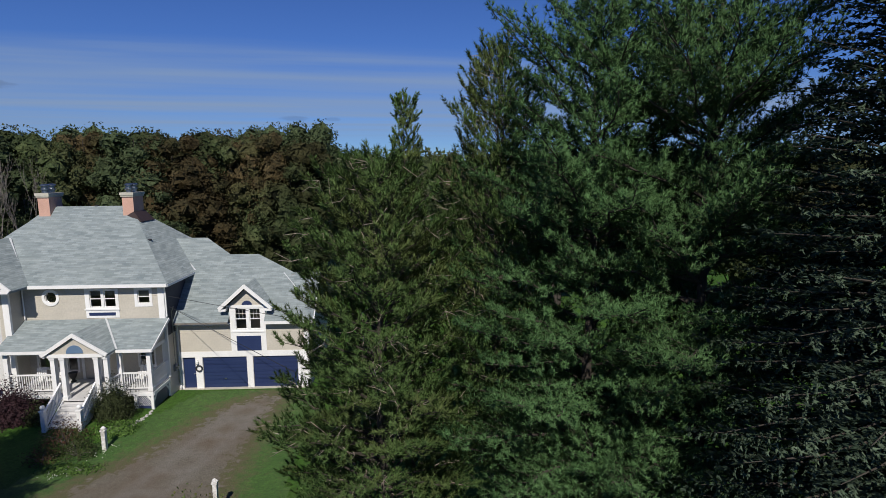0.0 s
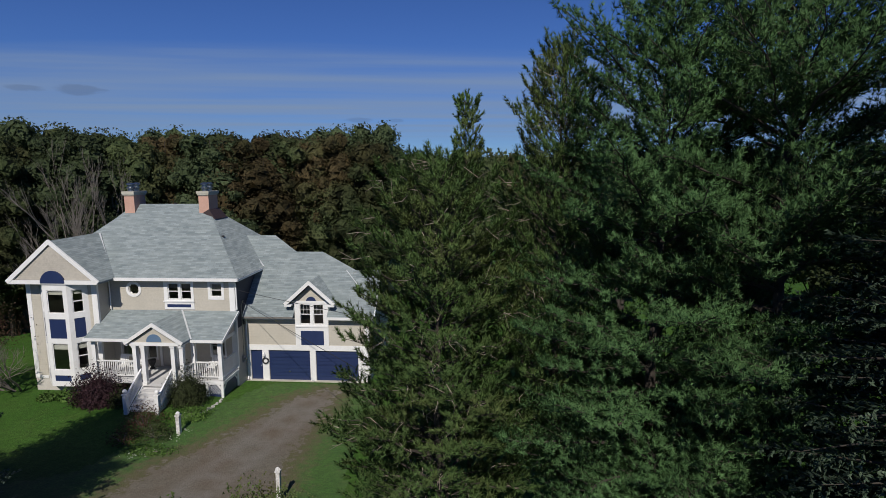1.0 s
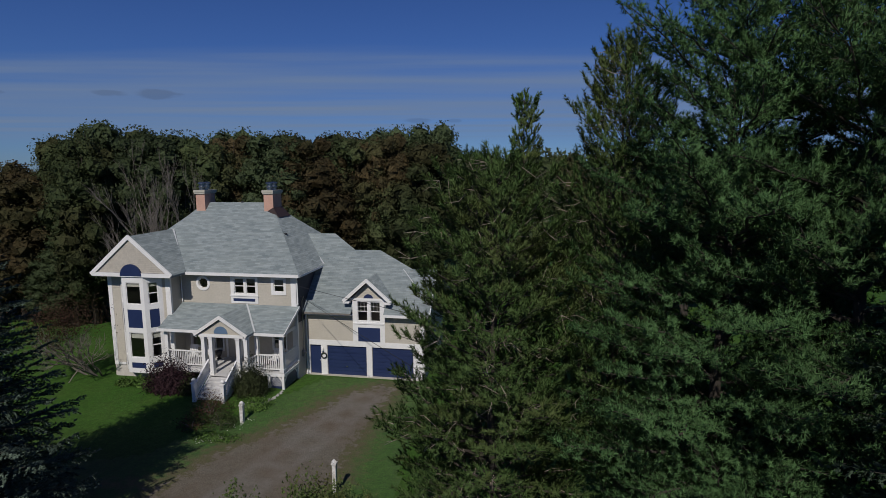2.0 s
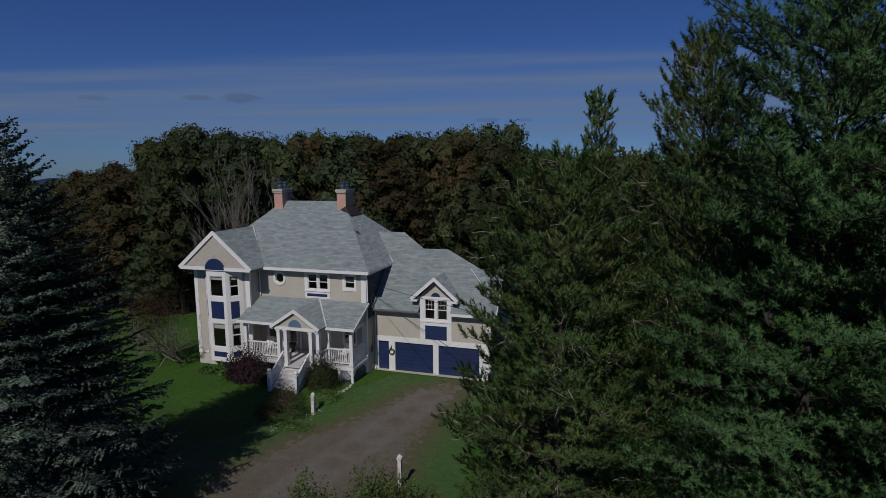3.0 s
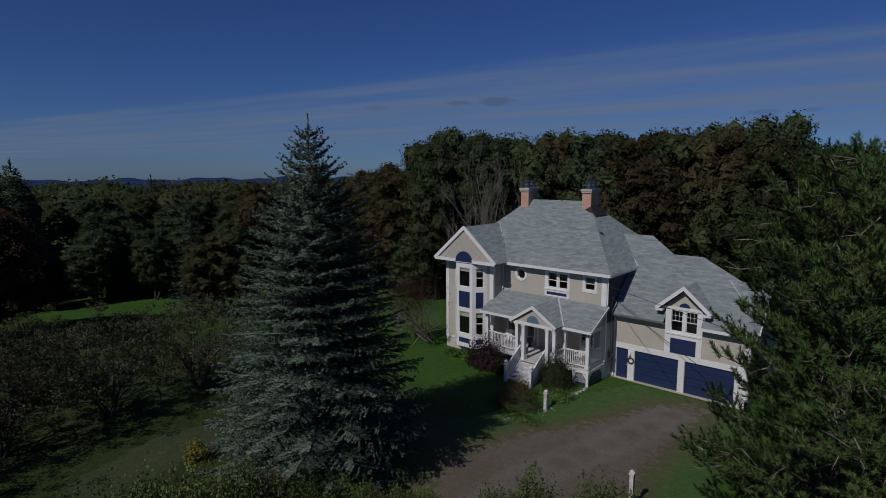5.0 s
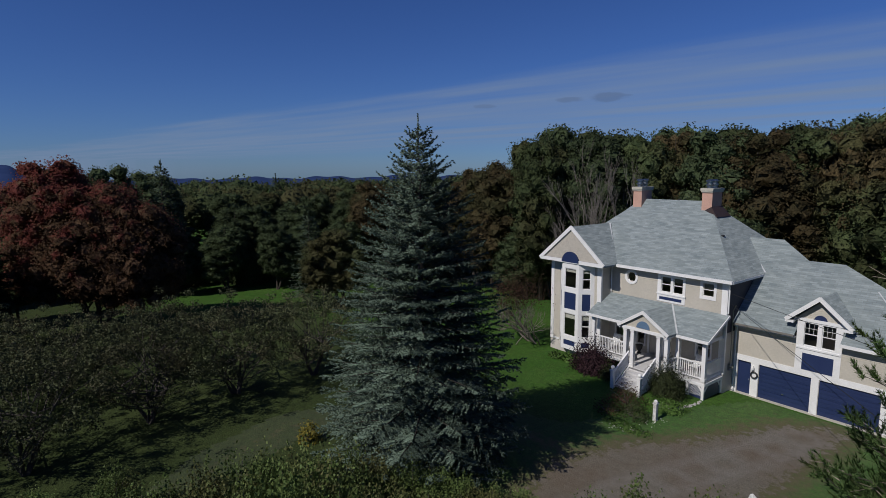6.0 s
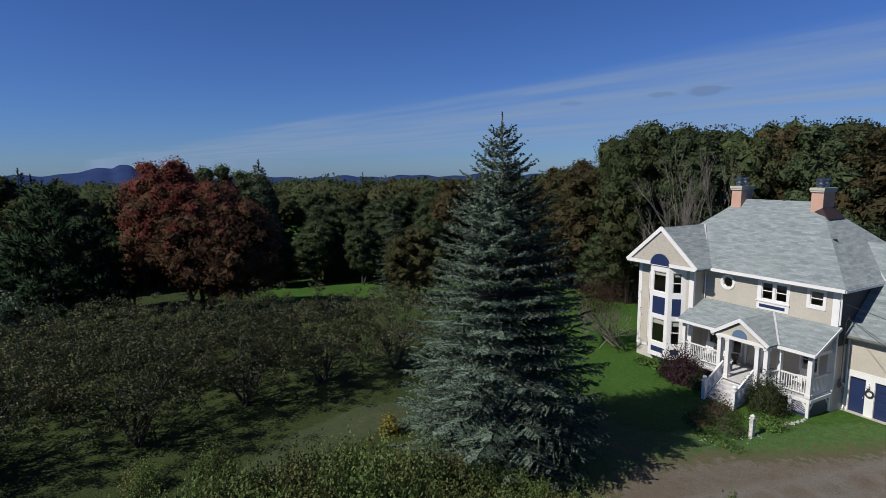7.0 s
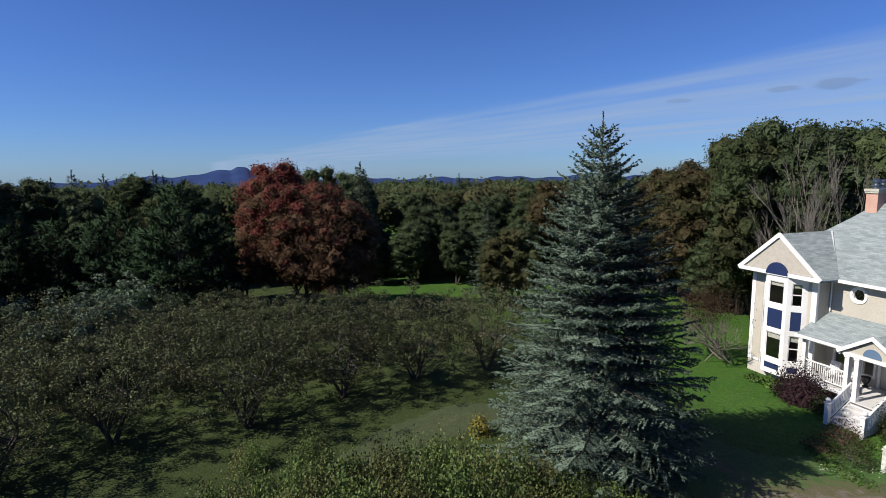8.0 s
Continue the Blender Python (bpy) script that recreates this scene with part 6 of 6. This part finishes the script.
def railing(p, q, base, tall, gap=0.13):
    """A rail with balusters between two posts; p and q at the level of the floor or stair nosing."""
    p, q = Vector(p), Vector(q)
    up = Vector((0, 0, 1))
    b = Build()
    b.beam(p + up * tall, q + up * tall, 0.10, 0.07)
    rail = part("railing", b, WHITE, house, "white wooden railing")
    b = Build()
    b.beam(p + up * base, q + up * base, 0.07, 0.07)
    part("bottom_rail", b, WHITE, rail)
    n = int((q - p).length / gap)
    shared = None
    for k in range(1, n):
        at = p + (q - p) * k / n
        if not shared:
            c = Build()
            c.box(-0.02, 0.02, -0.02, 0.02, base, tall - 0.03)
            shared = c.mesh("baluster", WHITE)
        part("baluster", shared, WHITE, rail).location = at


railing((-9.8, -3.38, 1.35), (-7.3, -3.38, 1.35), 0.15, 1.08)
railing((-3.4, -3.38, 1.35), (-1.87, -3.38, 1.35), 0.15, 1.08)
railing((-1.75, -3.26, 1.35), (-1.75, MY - 0.06, 1.35), 0.15, 1.08)
railing((-6.55, -4.3, 1.35), (-7.1, -3.45, 1.35), 0.15, 1.08)
railing((-3.62, -4.3, 1.35), (-3.45, -3.5, 1.35), 0.15, 1.08)

# front steps
NX0, NX1, NY = -6.22, -4.29, -5.95
steps = 6
for k in range(steps):
    b = Build()
    z1 = 1.35 - (k + 1) * 0.185
    y1 = -4.62 - k * 0.27
    b.box(NX0 + 0.10, NX1 - 0.10, y1 - 0.29, y1 + 0.02, z1 - 0.05, z1)
    b.box(NX0 + 0.12, NX1 - 0.12, y1 - 0.265, y1 - 0.245, z1 - 0.185, z1 - 0.05)
    if k == 0:
        b.box(NX0 + 0.12, NX1 - 0.12, y1 + 0.0, y1 + 0.02, z1, z1 + 0.135)
    part("step", b, DECKING, house, "grey painted step")
for x in (NX0 + 0.03, NX1 - 0.10):
    b = Build()
    b.prism([(x, -4.6, 0.9), (x, -4.6, 1.34), (x, -6.25, 0.25), (x, -6.25, 0.0), (x, -5.6, 0.0)], (0.07, 0, 0))
    part("stringer", b, WHITE, house)
for x in (NX0, NX1):
    b = Build()
    b.box(x - 0.11, x + 0.11, NY - 0.35, NY - 0.13, 0.0, 1.40)
    b.box(x - 0.15, x + 0.15, NY - 0.39, NY - 0.09, 1.40, 1.47)
    b.lathe((x, NY - 0.24, 1.47), [(0.05, 0), (0.07, 0.03), (0.13, 0.11), (0.13, 0.18), (0.08, 0.26), (0.0, 0.29)], 14)
    part("newel_post", b, WHITE, house, "white newel post with a ball top")
railing((NX0, -4.5, 1.40), (NX0, NY - 0.15, 0.35), 0.12, 0.95)
railing((NX1, -4.5, 1.40), (NX1, NY - 0.15, 0.35), 0.12, 0.95)

# downspouts and meter
for pts in ([(-1.35, MY - 0.4, 7.25), (-1.45, MY - 0.1, 6.9), (-1.45, MY - 0.08, 6.75), (-1.45, MY - 0.08, 5.3)], [(-1.45, -0.1, 4.4), (-1.48, -0.1, 0.3), (-1.4, -0.35, 0.15)], [(WX1 + 0.12, MY - 0.12, 7.2), (WX1 + 0.12, MY - 0.12, 5.3)]):
    b = Build()
    b.tube(pts, [0.045] * len(pts), 8)
    part("downspout", b, WHITE, house, "white downspout")
b = Build()
b.box(-1.58, -1.44, -0.75, -0.45, 1.5, 1.95)
b.lathe((-1.40, -0.6, 1.62), [(0.11, 0), (0.11, 0.12), (0.05, 0.16)], 12)
b.tube([(-1.5, -0.6, 1.95), (-1.5, -0.6, 5.4), (-1.35, -0.62, 5.75)], [0.03, 0.03, 0.03], 6)
part("meter_box", b, STEEL, house, "grey electricity meter and conduit")

# ---- things round the house ----
lamp = thing("wall_lamp", "small white lantern beside the garage door", "lamp")
b = Build()
b.box(-0.36, -0.28, GY - 0.16, GY - 0.05, 1.93, 2.0)
b.lathe((-0.32, GY - 0.16, 1.72), [(0.05, 0), (0.09, 0.05), (0.08, 0.2), (0.02, 0.26)], 8)
part("lantern", b, WHITE, lamp)
wreath = thing("wreath", "dark wreath hanging on the white garage trim", "wreath")
b = Build()
b.tube([(-0.24 + 0.19 * math.cos(k * 0.3142), GY - 0.10, 1.42 + 0.19 * math.sin(k * 0.3142)) for k in range(21)], [0.05] * 21, 6)
part("ring", b, BLACK, wreath)
b = Build()
b.tube([(-0.24, GY - 0.10, 1.62), (-0.26, GY - 0.12, 1.85)], [0.012, 0.012], 5)
part("cord", b, BLACK, wreath)
lamp2 = thing("wall_lamp", "white lantern at the garage corner", "lamp")
b = Build()
for x in (6.35, 6.58):
    b.lathe((x, GY - 0.14, 1.62), [(0.04, 0), (0.10, 0.06), (0.09, 0.2), (0.02, 0.28)], 8)
    b.box(x - 0.03, x + 0.03, GY - 0.14, GY - 0.05, 1.86, 1.92)
part("lantern", b, WHITE, lamp2)


def porch_chair(x, y, deg):
    ch = thing("porch_chair", "white slatted porch chair on the deck", "chair", group="porch chairs")
    b = Build()
    b.box(-0.28, 0.28, -0.27, 0.25, 0.38, 0.43)
    part("seat", b, WHITE, ch)
    for k in range(5):
        b = Build()
        b.beam((-0.22 + k * 0.11, 0.24, 0.40), (-0.22 + k * 0.11, 0.42, 1.02), 0.085, 0.02, (0, 1, 0))
        part("back_slat", b, WHITE, ch)
    for sx in (-0.29, 0.29):
        b = Build()
        b.box(sx - 0.05, sx + 0.05, -0.3, 0.28, 0.60, 0.63)
        part("armrest", b, WHITE, ch)
        for sy in (-0.26, 0.22):
            b = Build()
            b.box(sx - 0.03, sx + 0.03, sy - 0.03, sy + 0.03, 0, 0.60)
            part("leg", b, WHITE, ch)
    ch.matrix_basis = pose(x, y, 1.35, 0, 0, deg)
    return ch


porch_chair(-8.9, -2.3, 10)
porch_chair(-8.0, -2.3, -12)
porch_chair(-2.9, -2.2, -8)
pot = thing("urn", "black urn planter beside the front door", "planter", (-7.25, -1.75, 1.35))
b = Build()
b.lathe((0, 0, 0), [(0.16, 0), (0.16, 0.05), (0.08, 0.12), (0.2, 0.35), (0.24, 0.55), (0.26, 0.6)], 14)
part("bowl", b, BLACK, pot)


def garden_post(x, y, tall, w, label):
    p = thing("garden_post", label, "post", (x, y, ground_at(x, y)))
    b = Build()
    b.box(-w / 2, w / 2, -w / 2, w / 2, -0.2, tall - 0.25)
    b.box(-w / 2 - 0.03, w / 2 + 0.03, -w / 2 - 0.03, w / 2 + 0.03, tall - 0.25, tall - 0.18)
    part("shaft", b, CHIPPED, p)
    b = Build()
    if tall > 1.5:
        b.lathe((0, 0, tall - 0.18), [(w * 0.72, 0), (w * 0.78, 0.03), (w * 0.5, 0.10), (w * 0.1, 0.15)], 4)
    else:
        b.lathe((0, 0, tall - 0.18), [(w * 0.45, 0), (w * 0.6, 0.04), (w * 0.6, 0.10), (w * 0.2, 0.18)], 10)
    part("finial", b, CHIPPED, p)


garden_post(5.72, -13.9, 1.75, 0.17, "weathered white wooden post in the grass")
garden_post(-2.05, -8.0, 1.25, 0.20, "white garden post with a round finial")

# edging stones along the bed
path = [(-3.0, -6.6), (-2.5, -6.25), (-1.9, -5.75), (-1.68, -5.1), (-1.64, -4.4), (-1.62, -3.7)]
shapes = []
for k in range(4):
    b = Build()
    b.lathe((0, 0, 0), [(0.05, 0), (0.07 + 0.01 * k, 0.03), (0.055, 0.07 + 0.01 * k), (0.02, 0.09)], 7)
    shapes.append(b.mesh("stone", STONE))
edging = thing("stone_edging", "row of pale field stones along the flower bed", "edging stones")
for (x0, y0), (x1, y1) in zip(path, path[1:]):
    for k in range(7):
        f = (k + 0.5) / 7
        x, y = x0 + (x1 - x0) * f + rng.normal() * 0.05, y0 + (y1 - y0) * f + rng.normal() * 0.05
        part("stone", shapes[int(rng.integers(0, 4))], STONE, edging).matrix_basis = turned((x, y, ground_at(x, y) - 0.03), rng.uniform(0, 360), rng.uniform(0.7, 1.3))

# white flowers scattered in the grass before the bed
at = []
for x0, y0, x1, y1, m in ((-3.5, -10.7, -2.0, -9.8, 34), (-2.0, -9.0, -1.7, -7.5, 22), (-2.9, -6.3, -1.7, -5.0, 26)):
    f = rng.random((m, 1))
    at.append(np.array([[x0, y0, 0.0]]) + f * np.array([[x1 - x0, y1 - y0, 0.0]]) + rng.normal(size=(m, 3)) * np.array([0.16, 0.16, 0.0]))
at = np.concatenate(at)
at[:, 2] = rise(at[:, 0], at[:, 1]) + 0.06 + 0.05 * rng.random(len(at))
V, F = leaves(np.repeat(at, 4, 0) + rng.normal(scale=0.016, size=(len(at) * 4, 3)), 0.035, 1.0)
tagged(part("flowers", quick_mesh("flowers", V, F, PETAL), PETAL), "small white flowers scattered in the grass", "flowers", kind="stuff")

# overhead cables to the house
for k, (ax, ay, az, bx, by_, bz, sag) in enumerate([(-1.45, -1.1, 6.55, 10.8, -10.6, 7.1, 0.05), (-1.45, -1.0, 5.86, 11.1, -15.6, 6.0, 0.05)]):
    cable = thing("overhead_cable", "thin black overhead cable running to the house", "cable")
    b = Build()
    b.tube([(ax + (bx - ax) * s, ay + (by_ - ay) * s, az + (bz - az) * s - 4 * sag * s * (1 - s)) for s in np.linspace(0, 1, 30)], [0.014] * 30, 5)
    part("wire", b, BLACK, cable)
